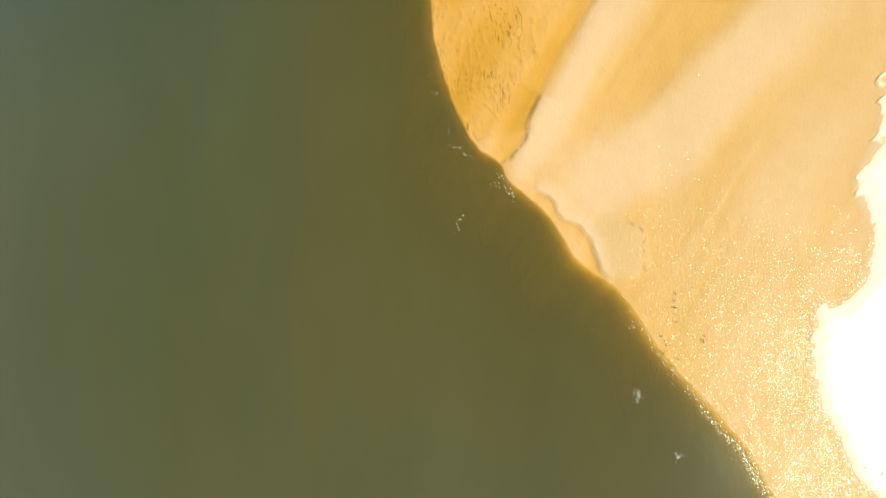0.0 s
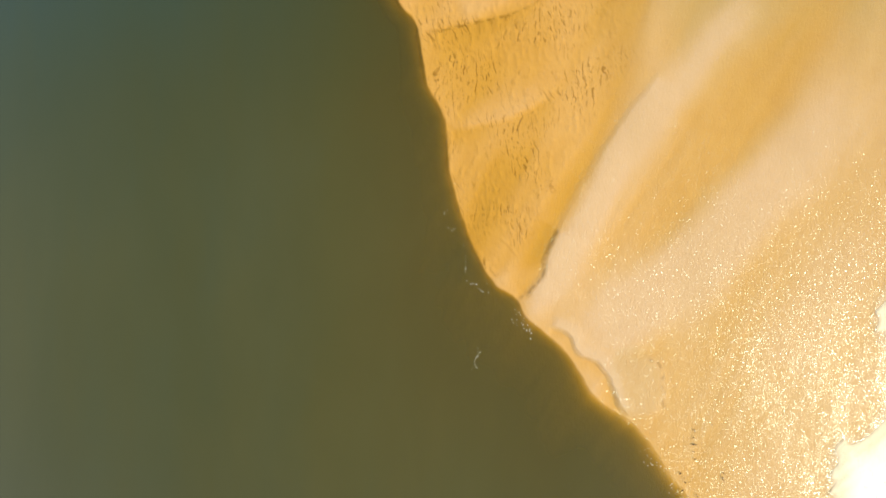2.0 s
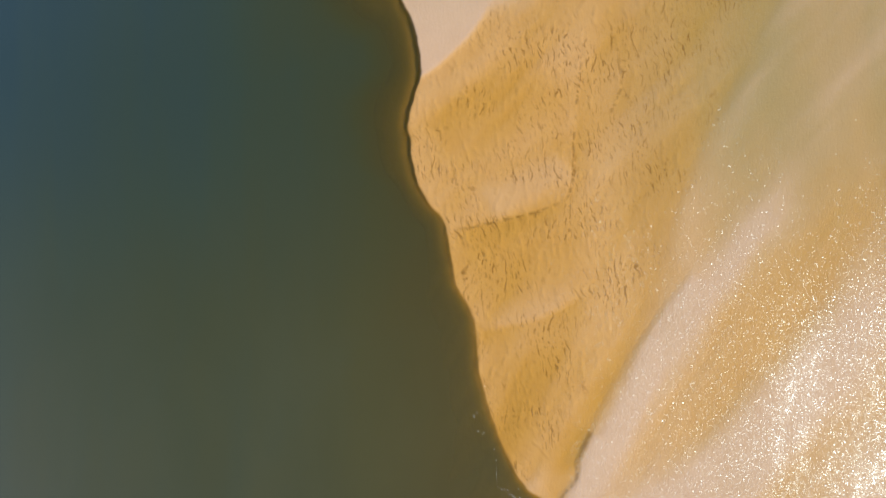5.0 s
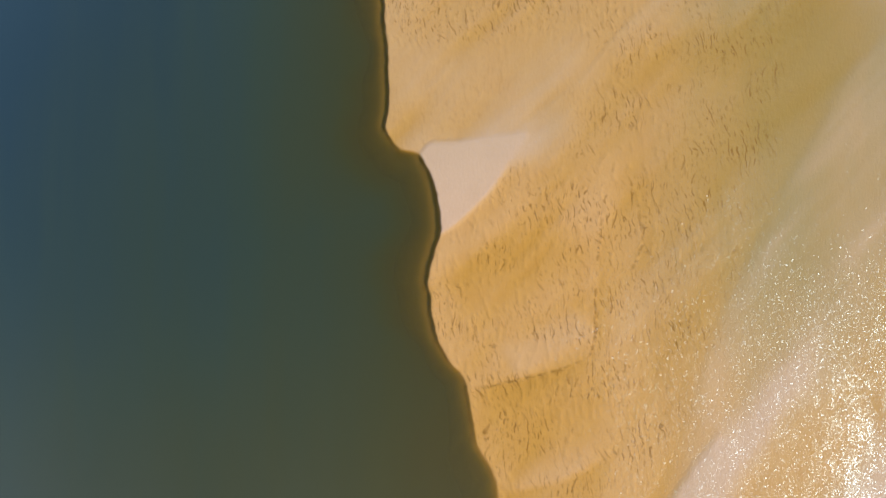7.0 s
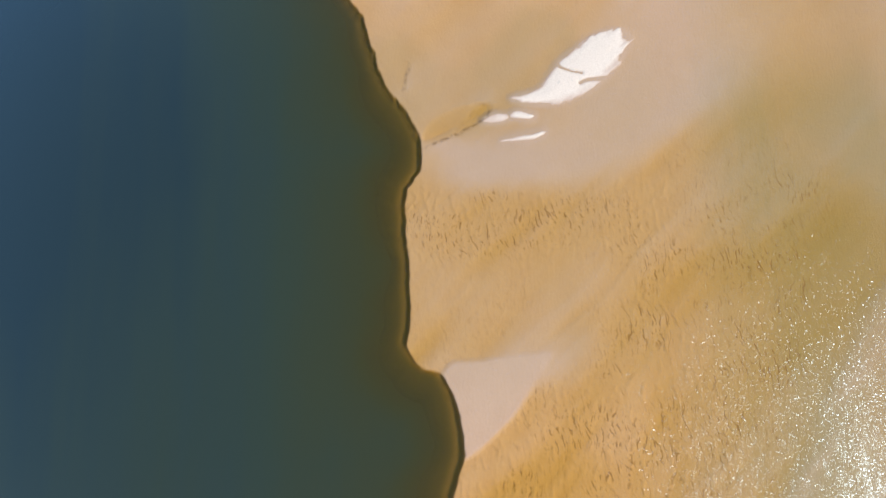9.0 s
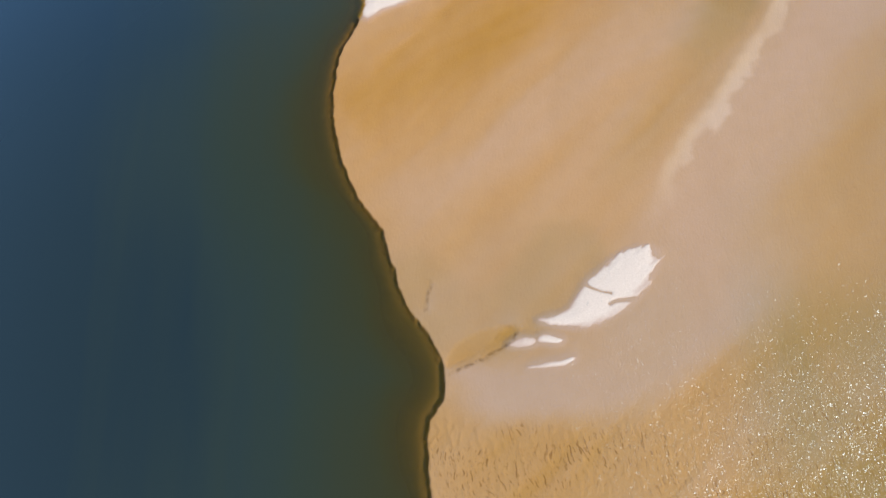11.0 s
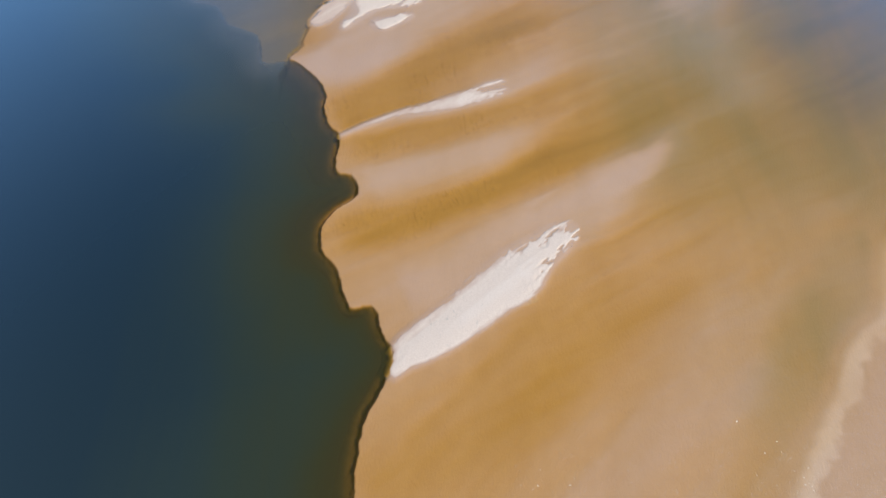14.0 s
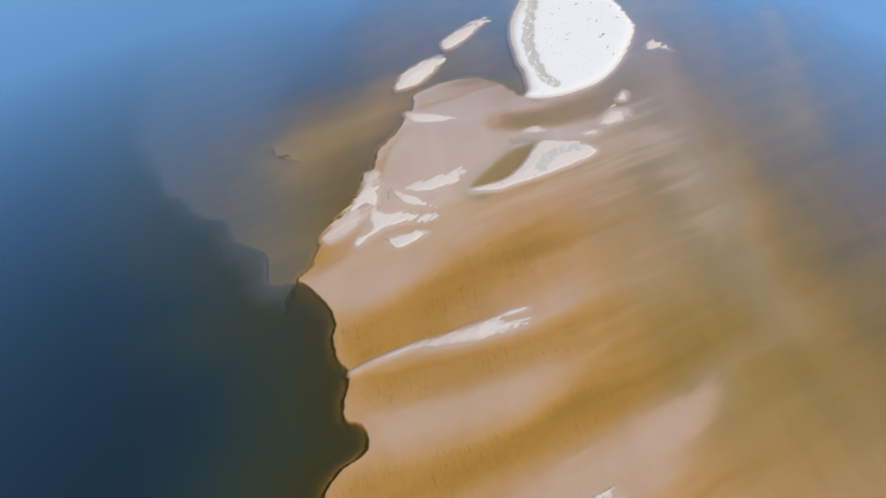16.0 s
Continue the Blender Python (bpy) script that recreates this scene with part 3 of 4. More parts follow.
def shelf_depth(x, y):
    """Depth of the water over the sand, in metres."""
    wx = 2.2 * (fractal(x * 0.09, y * 0.09, 3, 5) - 0.5)
    wy = 2.2 * (fractal(x * 0.09, y * 0.09, 3, 9) - 0.5)
    along_flow, across_flow = (x * 0.62 + y * 0.78), (x * 0.78 - y * 0.62)
    depth = 0.30 + 0.25 * (fractal(across_flow * 0.06, along_flow * 0.012, 4, 21) - 0.5)
    depth = depth + 0.14 * ease(y, 16, 30) * (1 - ease(y, 122, 136)) * (1 - ease(x + 0.1 * y, 26, 44))
    depth = depth - 0.10 * (1 - ease(y, 40, 80)) * ease(x + 0.3 * y, 30, 45)
    depth = depth + 0.4 * ease(x, 26, 80) * ease(y, 225, 290) + 0.3 * ease(x, 40, 80) * ease(y, 335, 400)
    depth = depth + 0.30 * ease(x - 0.15 * (y - 230), 26, 54) * ease(y, 205, 240)
    depth = depth + 1.6 * ease(x + 0.12 * y, 110, 260) + 2.0 * ease(x, 250, 900)
    for a, b, want, line in STROKES:
        reach = 2.2 * max(a, b) + 4
        near = (x > line[:, 0].min() - reach) & (x < line[:, 0].max() + reach) & (y > line[:, 1].min() - reach) & (y < line[:, 1].max() + reach)
        if not near.any():
            continue
        dist, where, _ = along((x + wx)[near], (y + wy)[near], line)
        width = a + (b - a) * where
        weight = (1 - ease(dist, 0.25 * width, 1.6 * width)) * ease(1 - where, -0.02, 0.3) * ease(where, -0.1, 0.12)
        old = depth[near]
        depth[near] = old + (want - old) * weight
    basin = basin_side(x, y)
    streaky = fractal((x - y) * 0.05, (x + y) * 0.018, 4, 27) - 0.5
    shelf = depth + (np.minimum(depth, 0.25) - depth) * (1 - ease(x, -34, -14)) * ease(y, 280, 296) * (x > -200)
    west = -x - 0.3 * (y - 300)
    plume = 1 - ease(along(x + wx, y + wy, PLUME)[0], 1.0, 14)
    pool = 1.05 + 0.3 * streaky + 0.5 * ease(west, 50, 70) + 0.6 * ease(west, 70, 92) + ease(-x, 35, 75) * (0.9 * ease(y - 0.3 * x, 345, 390) + 2.0 * ease(y - 0.3 * x, 390, 460)) - 0.30 * plume
    depth = basin * np.maximum(pool, 0.35) + (1 - basin) * shelf
    streak = 0
    for turn, lo, hi in ((58, -9999, 60), (44, 60, 200), (25, 200, 9999)):
        c, q = math.cos(radians(turn)), math.sin(radians(turn))
        share = ease(y, lo - 35, lo + 35) * (1 - ease(y, hi - 35, hi + 35))
        u, v = (x + wx) * c + (y + wy) * q, (y + wy) * c - (x + wx) * q
        streak = streak + share * (0.6 * fractal(v * 0.16, u * 0.018, 3, 33) + 0.4 * fractal(v * 0.55, u * 0.05, 3, 35) - 0.5)
    depth = depth + 0.55 * (1 - 0.25 * ease(x, 12, 45)) * streak * ease(depth, 0.03, 0.35) * (1 - 0.55 * ease(y, 138, 146) * (1 - ease(y, 168, 182)))
    for want, soft, ring in PLATES:
        near = (x > ring[:, 0].min() - 4) & (x < ring[:, 0].max() + 4) & (y > ring[:, 1].min() - 4) & (y < ring[:, 1].max() + 4)
        if near.any():
            dist, _, _ = along((x + 0.3 * wx)[near], (y + 0.3 * wy)[near], np.vstack([ring, ring[:1]]))
            dist = np.where(inside(x[near], y[near], ring), dist, -dist)
            old = depth[near]
            depth[near] = old + (want - old) * ease(dist, -soft, soft) * 0.9
    for drop, reach, line, _ in SCARPS:
        near = (x > line[:, 0].min() - 9) & (x < line[:, 0].max() + 9) & (y > line[:, 1].min() - 9) & (y < line[:, 1].max() + 9)
        if near.any():
            px, py = x[near], y[near]
            px = px + 0.9 * (fractal(px * 0.5, py * 0.5, 4, 61) - 0.5)
            dist, where, side = along(px, py, line)
            fade = ease(where, 0.0, 0.2) * ease(1 - where, 0.0, 0.05)
            depth[near] += drop * fade * (1 - ease(dist, 0, reach)) * np.where(side > 0, 1.0, -1.0) * ease(dist, 0, 0.5) * 0.7
    for _, height, ragged, _, _, ring in BARS:
        (lx, ly), (hx, hy) = ring.min(0) - 9, ring.max(0) + 9
        near = (x > lx) & (x < hx) & (y > ly) & (y < hy)
        if near.any():
            dist, _, _ = along(x[near], y[near], np.vstack([ring, ring[:1]]))
            dist = np.where(inside(x[near], y[near], ring), 0, dist)
            old = depth[near]
            shoal = 0.03 + 0.06 * dist
            depth[near] = np.where(old > shoal, old + (shoal - old) * (1 - ease(dist, 0.0, 1.4)), old)
    return np.maximum(depth, 0.03)


def ripples(x, y, depth):
    """Low sand waves, broken into short crests, with a steep lee face towards the channel."""
    lift = 0
    for gap, seed, high in ((1.35, 71, 0.12), (2.1, 171, 0.12)):
        wx = 2.2 * (fractal(x * 0.12, y * 0.14, 3, seed) - 0.5) + 0.45 * (fractal(x * 0.4, y * 0.9, 3, seed + 4) - 0.5)
        phase = (x * 0.97 + y * 0.10) / gap + wx
        crest = np.floor(phase)
        saw = (phase - crest) * gap
        wave = np.where(saw < 0.22, saw / 0.22, np.maximum(0, 1 - (saw - 0.22) / 0.6))
        chance = value_noise(crest * 3.7 + 0.5, y * 1.0 + crest * 1.3, seed + 12)
        field = fractal(x * 0.10, y * 0.10, 3, seed + 10)
        lift = np.maximum(lift, high * wave * ease(chance, 0.5, 0.68) * ease(field, 0.30, 0.55))
    where = ease(depth, 0.2, 0.4) * (1 - ease(depth, 0.9, 1.3)) * (1 - ease(y, 128, 142)) * ease(y, 12, 20)
    reach = np.interp(y, [15, 43, 75, 110, 140], [8, 22, 37, 48, 54])
    where = where * (1 - ease(x, reach - 4, reach + 4 * ease(y, 40, 60)))
    lobes = ease(depth, 0.35, 0.5) * (1 - ease(depth, 0.9, 1.3)) * ease(y, 225, 235) * (1 - ease(y, 285, 300)) * (1 - ease(x, -5, 15))
    pits = 0.05 * (fractal(x * 0.9, y * 0.7, 3, 91) - 0.5)
    band = ease(y, 117, 121) * (1 - ease(y, 130.5, 132.5))
    calm = ease(y, 98, 103) * (1 - band) * (1 - ease(x - 0.35 * (y - 100), 10, 16))
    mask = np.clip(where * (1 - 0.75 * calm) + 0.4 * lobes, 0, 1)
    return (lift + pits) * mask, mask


def steps(*spans):
    """Grid lines: (from, to, spacing) one after the other."""
    out = [np.arange(a, b - 1e-6, s) for a, b, s in spans]
    return np.concatenate(out + [np.array([spans[-1][1]], float)])


def outward(start, end, first):
    out, at, gap = [], start, first
    while abs(at - start) < abs(end - start):
        gap *= 1.35
        at += gap if end > start else -gap
        out.append(at)
    return np.array(out)


def rim_course(y):
    """The rim's smoothed x at the latitude y, by which the grid lines run."""
    rows = np.arange(-60, 296, 1.0)
    main = RIM[(RIM[:, 1] > -62) & (RIM[:, 1] < 296) & (RIM[:, 0] > -66)]
    order = np.argsort(main[:, 1])
    course = np.interp(rows, main[order, 1], main[order, 0])
    weights = np.exp(-0.5 * (np.arange(-15, 16) / 5.0) ** 2)
    course = np.convolve(np.pad(course, 15, mode="edge"), weights / weights.sum(), "valid")
    return np.interp(y, rows, course)


def grid(near, mid, row):
    """Grid of places, close-meshed along the rim and over the apron behind it."""
    u = np.concatenate([outward(-70, -4000, 1.2)[::-1], steps((-70, -14, 1.2), (-14, -5, 0.5), (-5, 9, near), (9, 44, mid), (44, 84, 0.55), (84, 145, 1.0)), outward(145, 4000, 1.2)])
    y = np.concatenate([outward(-52, -4000, 1.0)[::-1], steps((-52, -7, 0.45), (-7, 300, row), (300, 420, 0.65)), outward(420, 4500, 1.0)])
    U, Y = np.meshgrid(u, y)
    return U + rim_course(y)[:, None], Y


def sheet(name, z, X, Y, mat):
    """One sheet over the grid X, Y with the heights z."""
    ny, nx = X.shape
    co = np.stack([X.ravel(), Y.ravel(), z.ravel()], 1).astype(np.float32)
    i = (np.arange(ny - 1)[:, None] * nx + np.arange(nx - 1)[None]).ravel()
    faces = np.stack([i, i + 1, i + nx + 1, i + nx], 1).astype(np.int32)
    me = bpy.data.meshes.new(name)
    me.vertices.add(len(co))
    me.vertices.foreach_set("co", co.ravel())
    me.loops.add(faces.size)
    me.loops.foreach_set("vertex_index", faces.ravel())
    me.polygons.add(len(faces))
    me.polygons.foreach_set("loop_start", np.arange(0, faces.size, 4, dtype=np.int32))
    me.update(calc_edges=True)
    me.polygons.foreach_set("use_smooth", np.ones(len(faces), bool))
    me.materials.append(mat)
    return new(name, me)


def rim_distance(X, Y):
    """Distance from the rim, negative on the shelf, at most 60 m; X, Y from a grid of rows."""
    rows = Y[:, 0]
    best = np.full(X.shape, 60.0 ** 2)
    for (ax, ay), (bx, by) in zip(RIM, RIM[1:]):
        j0, j1 = np.searchsorted(rows, (min(ay, by) - 60, max(ay, by) + 60))
        if j0 == j1:
            continue
        x, y = X[j0:j1], Y[j0:j1]
        dx, dy = bx - ax, by - ay
        t = np.clip(((x - ax) * dx + (y - ay) * dy) / (dx * dx + dy * dy + 1e-12), 0, 1)
        q = (x - ax - t * dx) ** 2 + (y - ay - t * dy) ** 2
        np.minimum(best[j0:j1], q, out=best[j0:j1])
    odd = np.zeros(X.shape, bool)
    for (ax, ay), (bx, by) in zip(SHELF, np.roll(SHELF, -1, 0)):
        if ay != by:
            j0, j1 = np.searchsorted(rows, (min(ay, by), max(ay, by)))
            x, y = X[j0:j1], Y[j0:j1]
            odd[j0:j1] ^= x < (bx - ax) * (y - ay) / (by - ay) + ax
    dist = np.sqrt(best)
    return np.where(odd, -dist, dist)


def ground_depth(X, Y):
    depth = shelf_depth(X, Y)
    out = rim_distance(X, Y)
    out = out + 0.6 * (fractal(X * 0.45, Y * 0.45, 4, 41) - 0.5) + 0.35 * (fractal(X * 1.6, Y * 1.6, 2, 45) - 0.5) * ease(Y, 90, 140)
    blur = 1 - 0.3 * ease(Y, 85, 110) + 13 * ease(Y, 304, 350) + 0.2 * (1 - ease(Y, 40, 75)) + 0.6 * (1 - ease(Y, 6, 18)) + 0.9 * (1 - ease(Y, -8, 8))
    s = np.maximum(out, 0)
    north = ease(Y, 308, 335)
    s = s * (1 - north) + north * s * s / (s + 18)
    fan = 0.6 + 0.9 * fractal(Y * 0.06, X * 0.02, 3, 51)
    channel = (2.6 + 1.2 * ease(Y, -20, 50) + 5.0 * ease(Y, 40, 170) + 2.5 * ease(Y, 165, 210)) * (1 - np.exp(-(s / (36 + 18 * ease(Y, 140, 200))) ** 1.25))
    bed = depth + 1.6 * (1 - np.exp(-s / ((1.3 - 0.5 * ease(Y, 85, 110)) * blur * fan))) + channel
    silt = depth + 1.6 * (1 - np.exp(-s / (0.55 * blur * fan))) + channel
    width = 0.7 + 1.3 * ease(fractal(Y * 0.05, X * 0.01, 3, 57), 0.3, 0.75) + 0.6 * (1 - ease(np.abs(Y - 137), 8, 20))
    ledge = depth + (np.maximum(depth, 0.5) - depth + 1.6 + 0.5 * ease(Y, 142, 165)) * (1 - np.exp(-s / (0.62 + 0.25 * ease(Y, 142, 165)))) + 1.2 * ease(s, 1.2 * width, 8 * width) + channel * ease(s, 1, 12)
    share = ease(Y, 44, 76) * (1 - ease(Y, 255, 285))
    bed, silt = bed + (ledge - bed) * share, silt + (ledge - silt) * share
    wave, mask = ripples(X, Y, depth)
    shelf = 1 - ease(out, -0.5, 0.3)
    return bed - wave * shelf, silt, mask * shelf


GX, GY = grid(0.18, 0.26, 0.27)
BED, _, RIPPLE = ground_depth(GX, GY)
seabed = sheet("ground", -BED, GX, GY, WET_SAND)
NORTH = ease(GY, 222, 250)
FILM = ease(GX, 12 - 12 * NORTH, 44 - 14 * NORTH) * (0.2 + 0.75 * ease(GY, 45, 85) - 0.6 * ease(GY, 140, 160) + 0.65 * NORTH)
FILM = FILM * (1 - 0.55 * (1 - ease(GY, 85, 140)) * (1 - ease(BED, 0.10, 0.32)))
FILM = FILM * (1 - NORTH * (1 - ease(GX, 30, 45)) * (1 - ease(BED, 0.10, 0.38)))
EAST_DIST, EAST_WHERE, EAST_SIDE = along(GX + 1.6 * (fractal(GX * 0.3, GY * 0.3, 4, 83) - 0.5), GY + 1.6 * (fractal(GX * 0.3, GY * 0.3, 4, 87) - 0.5), EAST_CREST)
EAST = -EAST_DIST * EAST_SIDE
FILM = FILM * (1 - 0.6 * (EAST < 1) * (1 - ease(EAST_DIST, 8, 24)) * ease(GY, 160, 175) * (1 - ease(GY, 222, 236)))
FILM = np.maximum(FILM, 0.8 * ease(EAST, 1, 5) * (1 - ease(EAST, 9, 19)) * ease(GY, 188, 212) * (1 - ease(GY, 228, 237)) + 0.3 * ease(EAST, 1, 5) * (1 - ease(EAST, 6, 16)) * ease(GY, 160, 180) * (1 - ease(GY, 195, 215)))
LOBES = 0.1 + 1.7 * ease(fractal(GX * 0.34, GY * 0.34, 4, 89), 0.35, 0.8)
PALE = 0.58 * (1 - ease(-EAST, LOBES, LOBES + 1.5)) * (1 - ease(EAST, 0.2, 2.4)) * (1 - ease(EAST_WHERE, 0.75, 1.0)) * (1 - ease(GY, 224, 231)) * (0.6 + 0.6 * fractal(GX * 0.15, GY * 0.15, 3, 85))
FILM = np.maximum(FILM, 0.22 * (1 - ease(along(GX, GY, spline([(29, -2), (30, 1), (29, 4)], 3))[0], 3.2, 4.6)))
FILM = np.maximum(FILM, 0.95 * ease(GX, 36, 60) * ease(GY, 270, 310))
FILM = np.maximum(FILM, 0.3 * ease(GY, 88, 105) * (1 - ease(GY, 145, 175)))
FILM = np.maximum(np.maximum(FILM, basin_side(GX, GY)), 0.8 * ease(GY, 320, 336) * ease(BED, 0.22, 0.5))
FILM = np.maximum(FILM, 0.45 * (1 - ease(along(GX, GY, spline([(-22, 152), (-14, 146), (-5, 147), (4, 156)], 3))[0], 4, 11)))
FILM = np.maximum(FILM, 0.9 * (1 - ease(along(GX, GY, spline([(-16, 307), (-7, 316), (1, 325)], 3))[0], 3, 6)))
# crest pales shallow banks, and more so northward to imitate haze over the head
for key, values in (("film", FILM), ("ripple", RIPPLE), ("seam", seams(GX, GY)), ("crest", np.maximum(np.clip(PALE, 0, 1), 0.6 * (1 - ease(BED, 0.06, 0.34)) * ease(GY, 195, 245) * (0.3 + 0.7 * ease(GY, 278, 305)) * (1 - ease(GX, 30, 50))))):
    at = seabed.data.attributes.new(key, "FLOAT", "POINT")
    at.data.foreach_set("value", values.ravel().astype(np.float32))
tagged(seabed, "rippled pale ochre sand shelf falling away into a deep channel", "sand flat", kind="structure")
GX, GY = grid(0.22, 0.6, 0.4)
_, STILL, _ = ground_depth(GX, GY)
RIFFLE, RIFFLE_AT, RIFFLE_SIDE = along(GX, GY, spline([(14.5, 22), (16.6, 27.6), (20.4, 34.6), (26.6, 44.4), (36, 56), (46, 66)], 4))
CHOP = 0.9 * (1 - ease(RIFFLE, 0.4, np.where(RIFFLE_SIDE > 0, 3.5 + 4 * RIFFLE_AT, 1.2))) * ease(1 - RIFFLE_AT, 0.0, 0.5)
water = sheet("water", np.zeros_like(STILL), GX, GY, WATER)
for key, values in (("depth", STILL), ("silt", ease(STILL, 0.8, 2.0) * (1 - ease(GY, 10, 90))), ("chop", CHOP), ("open_sea", 0.75 * ease(GY, 170, 240) * ease(STILL, 5.0, 9.0)), ("sky_grey", basin_side(GX, GY) * ease(-GX - 0.3 * (GY - 300), 44, 70) * (1 - ease(STILL, 2.4, 4.5)))):
    at = water.data.attributes.new(key, "FLOAT", "POINT")
    at.data.foreach_set("value", values.ravel().astype(np.float32))
tagged(water, "calm silty sea, clear over the shoals and dark green-blue in the channel", "sea water", kind="structure")


# ---- dry sandbars ----
# damp hollows in the flank of the large island and in the pool of the curved spit
HOLLOWS = [(spline([(9, 402), (6.6, 390), (4.2, 378), (3.8, 367), (5, 358), (6.4, 352), (9, 348.6)], 4), 1.9, 0.3), (spline([(0.5, 313.2), (3.0, 317.4), (6.2, 319.6), (9.4, 320.4), (11.6, 321.4)], 4), 1.5, 0.06),
           (spline([(6.4, 152.6), (8.0, 151.2), (11.4, 150.4)], 3), 0.3, 0.3), (spline([(10.5, 148.6), (12.6, 149.2), (15, 149.4)], 3), 0.3, 0.25)]


def sandbar(label, height, ragged, edge, seed, ring):
    """A low dry mound of sand with a torn outline, gentle towards the north-west and steeper to the south-east."""
    lo, hi = ring.min(0) - 3, ring.max(0) + 3
    size = max(hi - lo)
    cell = 0.15 if size < 16 else 0.22 if size < 50 else 0.4
    gx, gy = np.arange(lo[0], hi[0], cell), np.arange(lo[1], hi[1], cell)
    X, Y = np.meshgrid(gx, gy)
    u, v = X * 0.77 + Y * 0.64, -X * 0.64 + Y * 0.77
    dist, _, _ = along(X, Y, np.vstack([ring, ring[:1]]))
    d = np.where(inside(X, Y, ring), dist, -dist)
    cu, cv = ring[:, 0] * 0.77 + ring[:, 1] * 0.64, -ring[:, 0] * 0.64 + ring[:, 1] * 0.77
    tail = ease(u, cu.min() + 0.45 * (cu.max() - cu.min()), cu.max())
    if seed == 5:
        v, cv = -v, -cv
    lee = ease(v, cv.min() + 0.35 * (cv.max() - cv.min()), cv.max())
    tear = 3.4 * (fractal(u * 0.2, v * 0.95, 4, seed) - 0.5) + 1.0 * (fractal(X * 1.0, Y * 1.0, 3, seed + 7) - 0.5)
    ragged = ragged * (1.0 + 0.8 * ease(ring[:, 1].mean(), 270, 285))
    d = d + ragged * tear * (0.3 + 1.3 * tail + 0.4 * lee)
    d = d - 2.6 * tail * ease(fractal(u * 0.45, v * 1.5, 3, seed + 19), 0.56, 0.68) * (seed == 3)
    fade = (270 < ring[:, 1].mean() < 340) * (size < 35)
    z = np.where(d > 0, height * (1 - 0.55 * fade * tail) * (1 - np.exp(-d / (edge * (0.6 + (1.6 + 2.2 * fade) * lee)))), d * 0.45)
    damp = np.zeros_like(z)
    for line, reach, dip in HOLLOWS:
        off = along(X + 1.6 * (fractal(X * 0.5, Y * 0.5, 3, 78) - 0.5), Y, line)[0]
        z = z - dip * np.exp(-(off / reach) ** 2) * (0.75 + 0.5 * fractal(X * 0.3, Y * 0.3, 3, 77))
        damp = np.maximum(damp, 1 - ease(off, 0.75 * reach, 1.1 * reach))
    z = z + 0.05 * (fractal(u * 0.2, v * 1.1, 4, seed + 3) - 0.5) * ease(d, 0, 1.5) - 0.002
    keep = (d[:-1, :-1] > -0.9) | (d[1:, 1:] > -0.9)
    nx = len(gx)
    jj, ii = np.nonzero(keep)
    i = jj * nx + ii
    faces = np.stack([i, i + 1, i + nx + 1, i + nx], 1)
    used, faces = np.unique(faces, return_inverse=True)
    me = bpy.data.meshes.new("sandbar")
    co = np.stack([X.ravel(), Y.ravel(), z.ravel()], 1)[used]
    me.from_pydata(co.tolist(), [], faces.reshape(-1, 4).tolist())
    me.polygons.foreach_set("use_smooth", np.ones(len(me.polygons), bool))
    me.materials.append(DRY_SAND)
    at = me.attributes.new("damp", "FLOAT", "POINT")
    at.data.foreach_set("value", damp.ravel()[used].astype(np.float32))
    return tagged(new("sandbar", me), label, "sandbar", "dry sandbars on the shelf")


for plan in BARS:
    sandbar(*plan)


# ---- flotsam ----
WRACK_PLACES = []


def blob(bm, x, y, z, a, b, h, turn, rnd, sides=9):
    """A low uneven lump."""
    ring = [bm.verts.new((x, y, z))]
    rims = []
    for level, (w, up) in enumerate(((1.0, 0.0), (0.7, 0.7))):
        row = []
        for k in range(sides):
            t = 2 * math.pi * k / sides
            r = w * (0.75 + 0.5 * rnd.random())
            px, py = a * r * math.cos(t), b * r * math.sin(t)
            row.append(bm.verts.new((x + px * math.cos(turn) - py * math.sin(turn), y + px * math.sin(turn) + py * math.cos(turn), z + h * up)))
        rims.append(row)
    top = bm.verts.new((x, y, z + h))
    for k in range(sides):
        n = (k + 1) % sides
        bm.faces.new((rims[0][k], rims[0][n], rims[1][n], rims[1][k]))
        bm.faces.new((rims[1][k], rims[1][n], top))
        bm.faces.new((rims[0][n], rims[0][k], ring[0]))


def plain_material(name, a, b, scale, rough):
    m = Nodes(name)
    col = m.mix(m.noise(scale, 4, 0.6), (*a, 1), (*b, 1))
    p = m.add("ShaderNodeBsdfPrincipled", {"Base Color": col, "Roughness": rough, "Normal": m.bump(m.noise(scale * 2, 3, 0.6), 0.4, 0.05)})
    return m.done(p.outputs[0])


WEED = plain_material("dark_wrack", (0.05, 0.035, 0.02), (0.12, 0.08, 0.045), 6.0, 0.7)
TIMBER = plain_material("grey_driftwood", (0.10, 0.075, 0.055), (0.20, 0.16, 0.12), 5.0, 0.8)
FOAM = plain_material("foam", (0.78, 0.76, 0.70), (0.88, 0.87, 0.84), 9.0, 0.6)


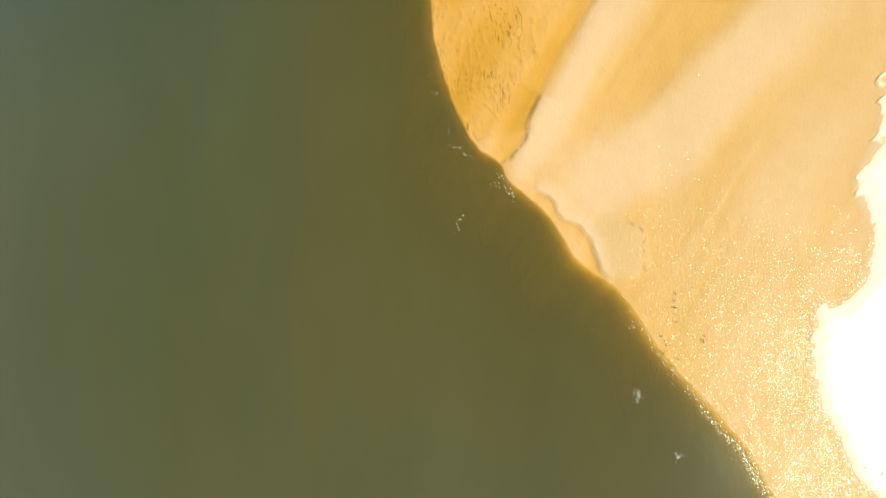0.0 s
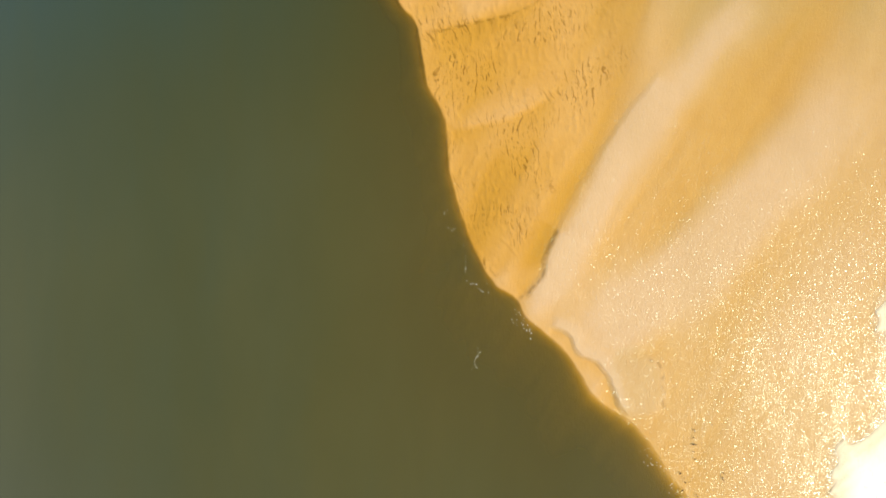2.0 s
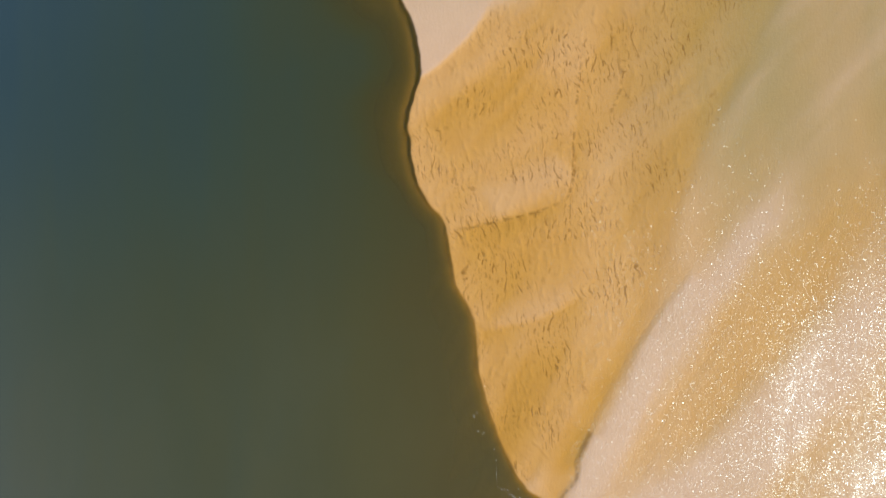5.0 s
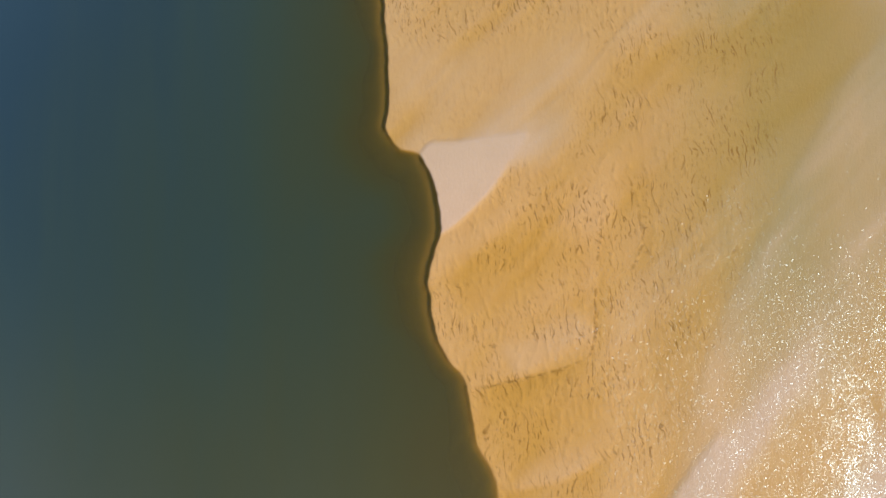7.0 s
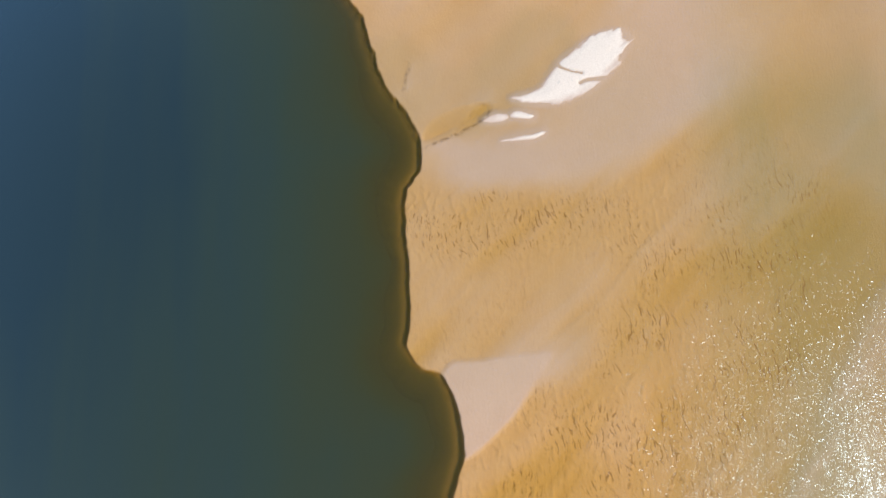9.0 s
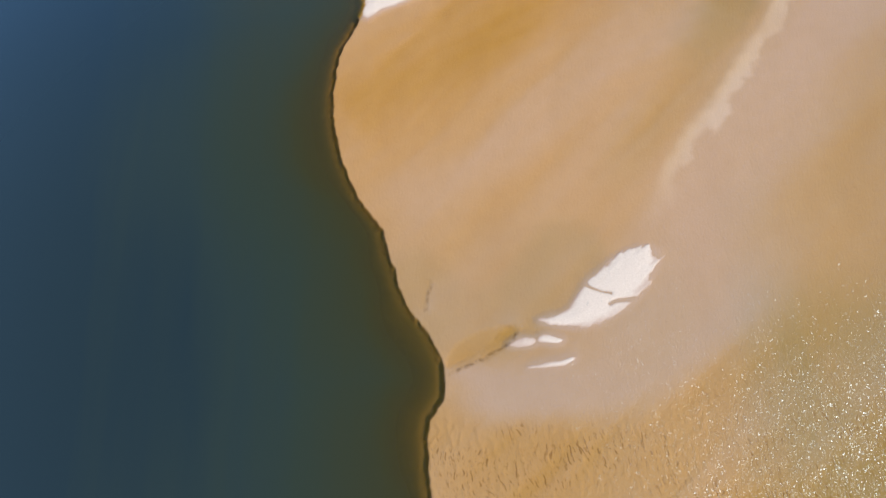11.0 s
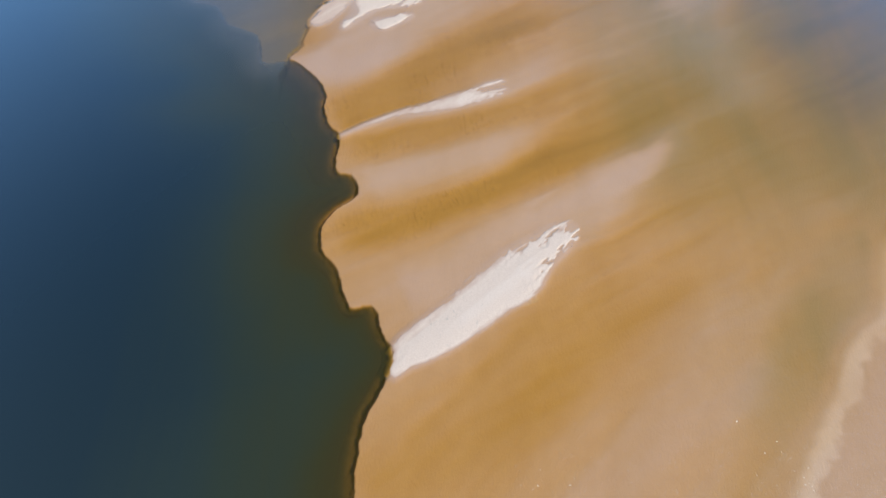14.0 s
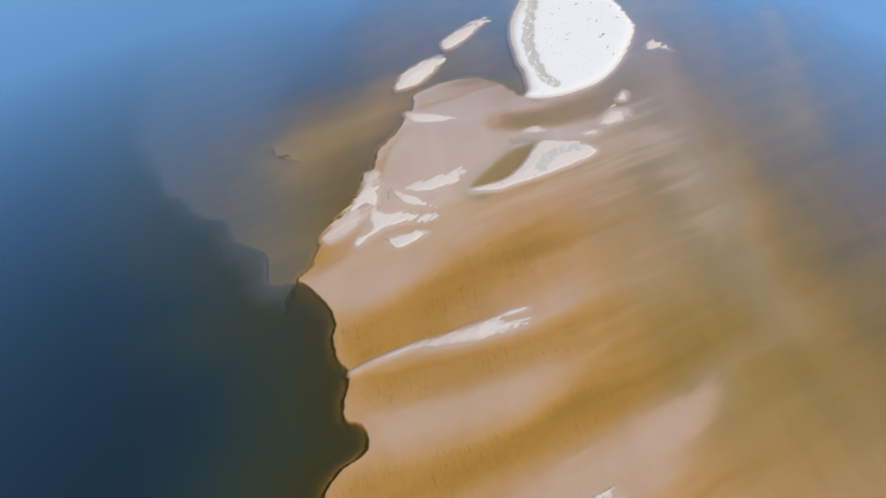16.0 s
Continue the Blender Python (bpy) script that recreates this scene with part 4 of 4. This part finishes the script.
def wrack(x, y, z, size, seed):
    """A tangle of dead weed: a few lumps and stalks in one mesh."""
    rnd = random.Random(seed)
    bm = bmesh.new()
    way = rnd.uniform(0, 3.14)
    for _ in range(rnd.randint(3, 6)):
        off = rnd.uniform(-0.8, 0.8) * size
        blob(bm, off * math.cos(way) + rnd.uniform(-0.15, 0.15) * size, off * math.sin(way) + rnd.uniform(-0.15, 0.15) * size, 0,
             size * rnd.uniform(0.25, 0.5), size * rnd.uniform(0.08, 0.18), size * 0.15, way + rnd.uniform(-0.5, 0.5), rnd)
    me = bpy.data.meshes.new("wrack_clump")
    bm.to_mesh(me)
    bm.free()
    me.materials.append(WEED)
    ob = new("wrack_clump", me)
    ob.matrix_world = pose(x, y, z)
    return ob


def log(x, y, z, length, turn, seed):
    """A bare drifted branch: a bent tapering stem with one side shoot."""
    rnd = random.Random(seed)
    thing = new("driftwood")
    thing.matrix_world = pose(x, y, z, 0, 0, turn)

    def limb(name, start, way, long, thick):
        bm = bmesh.new()
        rows = []
        for i in range(7):
            t = i / 6
            cx, cy = start[0] + way[0] * long * t, start[1] + way[1] * long * t + 0.12 * long * math.sin(3 * t + seed)
            r = thick * (1 - 0.65 * t)
            rows.append([bm.verts.new((cx, cy + r * math.cos(a * math.pi / 3), thick + r * math.sin(a * math.pi / 3))) for a in range(6)])
        for p, q in zip(rows, rows[1:]):
            for a in range(6):
                bm.faces.new((p[a], p[(a + 1) % 6], q[(a + 1) % 6], q[a]))
        bm.faces.new(rows[0])
        bm.faces.new(rows[-1])
        me = bpy.data.meshes.new(name)
        bm.to_mesh(me)
        bm.free()
        me.materials.append(TIMBER)
        ob = new(name, me)
        ob.parent = thing

    limb("stem", (-length / 2, 0), (1, 0), length, length * 0.05)
    limb("branch", (-length * 0.1, 0.03 * length), (0.7, 0.6), length * 0.45, length * 0.03)
    return tagged(thing, "dark weathered driftwood branch stranded in the shallows", "driftwood", "stranded driftwood")


def surface(x, y):
    """Height of what lies uppermost at a place: a dry bar, or else the water."""
    top = 0.0
    spot = bpy.context.evaluated_depsgraph_get()
    hit, place, _, _, _, _ = scene.ray_cast(spot, (x, y, 20), (0, 0, -1))
    return place.z if hit else top


bpy.context.view_layer.update()
# dark tangles in the southern shallows
for k, (x, y, size) in enumerate([(39.2, -6.5, .35), (39.0, -7.7, .3), (39.1, -8.8, .4), (39.3, -10.0, .3), (39.2, -11.2, .4), (36.8, -13.6, .4), (37.4, -14.3, .3),
                                  (37.7, -15.2, .4), (37.2, -16.4, .35), (38.4, -15.0, .25), (43.9, -14.5, .4), (44.1, -13.6, .3), (39.6, -17.4, .35),
                                  (42.2, -5.5, .25), (47, 1.5, .25)]):
    tagged(wrack(x, y, surface(x, y) - 0.01, size, 300 + k), "small dark tangle of dead weed in clear shallows", "seaweed", "tangles of dead weed")
# flecks of wrack on the large island
for k, (x, y, size) in enumerate([(24.6, 383.6, 1.0), (27.3, 382.7, .9), (26.7, 373, 1.3), (28.1, 374.6, 1.5), (16.9, 375.3, .9), (15.8, 372, .9), (27.9, 366.9, 1.0),
                                  (17, 382.3, .8), (13.2, 388.1, .8), (34.2, 384.8, .8), (33.8, 392.4, .9), (22.7, 394.3, 1.1), (27.6, 394.8, .9), (20, 366.8, .6),
                                  (28.8, 363, .8), (16.5, 391.6, .8), (30, 388, .7), (24, 399, 1.2), (18, 401, 1.0), (12, 379, .6), (22, 388, .6)]):
    tagged(wrack(x, y, surface(x, y) - 0.02, 0.7 * size, 400 + k), "dark clump of dried wrack on bleached sand", "seaweed", "wrack on the island")
# dark specks round the island and on the flats, drawn as stranded branches
for k, (x, y, long, turn) in enumerate([(39.6, 338.8, 1.6, -25), (36.6, 357.9, 1.8, 70), (39.2, 365, 1.0, 20), (41.3, 375.5, 1.0, 50), (46.3, 354.4, 1.4, 5), (49.2, 373.3, 1.8, 140),
                                        (49.7, 369.9, 1.4, 60), (47.9, 354.8, 1.0, 30), (52.5, 298.9, 0.8, 20), (59.3, 298.6, 0.8, 100), (55.3, 286.9, 1.1, 160), (6.9, 340.4, 1.6, 5),
                                        (17.6, 341.1, 1.2, 80), (-3, 388, 2.0, 60), (-4.4, 360.9, 1.8, 10), (-5.5, 355.8, 1.2, 10), (-5.2, 354, 1.2, 0), (45.1, 371.8, 1.2, 30),
                                        # the two near x -66 and -69 stand in for a dark scarp
                                        (34.1, 353.6, 1.6, 10), (53.3, 312.5, 0.7, 40), (33.2, 217, 0.5, 15), (-65.6, 320.6, 5.5, -8), (-68.8, 322.6, 3.0, 130), (70.9, -35.7, 1.6, -20), (73.4, -36.3, 1.7, 70)]):
    log(x, y, surface(x, y) - 0.03, 0.65 * long, turn, 500 + k)


def foam_streak(label, count, spread, *points):
    """Flecks of foam strung along a line on the water."""
    rnd = random.Random(count)
    line = spline(points, 6)
    bm = bmesh.new()
    for _ in range(count):
        x, y = line[rnd.randrange(len(line))]
        r = rnd.uniform(0.025, 0.07)
        blob(bm, x + rnd.gauss(0, spread), y + rnd.gauss(0, spread * 1.4), 0.004, r * rnd.uniform(1, 2), r, 0.02, rnd.uniform(0, 3), rnd, 6)
    me = bpy.data.meshes.new("foam")
    bm.to_mesh(me)
    bm.free()
    me.materials.append(FOAM)
    return tagged(new("foam", me), label, "foam", "foam flecks on the water", "stuff")


foam_streak("loose white foam flecks drifting over dark water", 26, 0.35, (-1.6, 34.6), (-2.9, 30.4), (0.5, 24.8), (1.4, 19.2), (4.2, 17.3))
foam_streak("loose white foam flecks below the rim of the shelf", 34, 0.5, (9.3, 13.5), (9.0, 12.0), (10.8, 11.6), (11.5, 9.5))
foam_streak("white foam flecks along a silty rim", 44, 0.6, (30.5, -9.5), (34, -14.5), (38, -19.5), (42, -24))
foam_streak("small raft of white foam on olive water", 26, 0.45, (32.4, -23.3), (33, -23.7))
foam_streak("small raft of white foam on olive water", 14, 0.4, (39.4, -33), (39.6, -34))
foam_streak("thin line of foam on olive water", 12, 0.3, (3.2, 7.5), (2.7, 4.3))
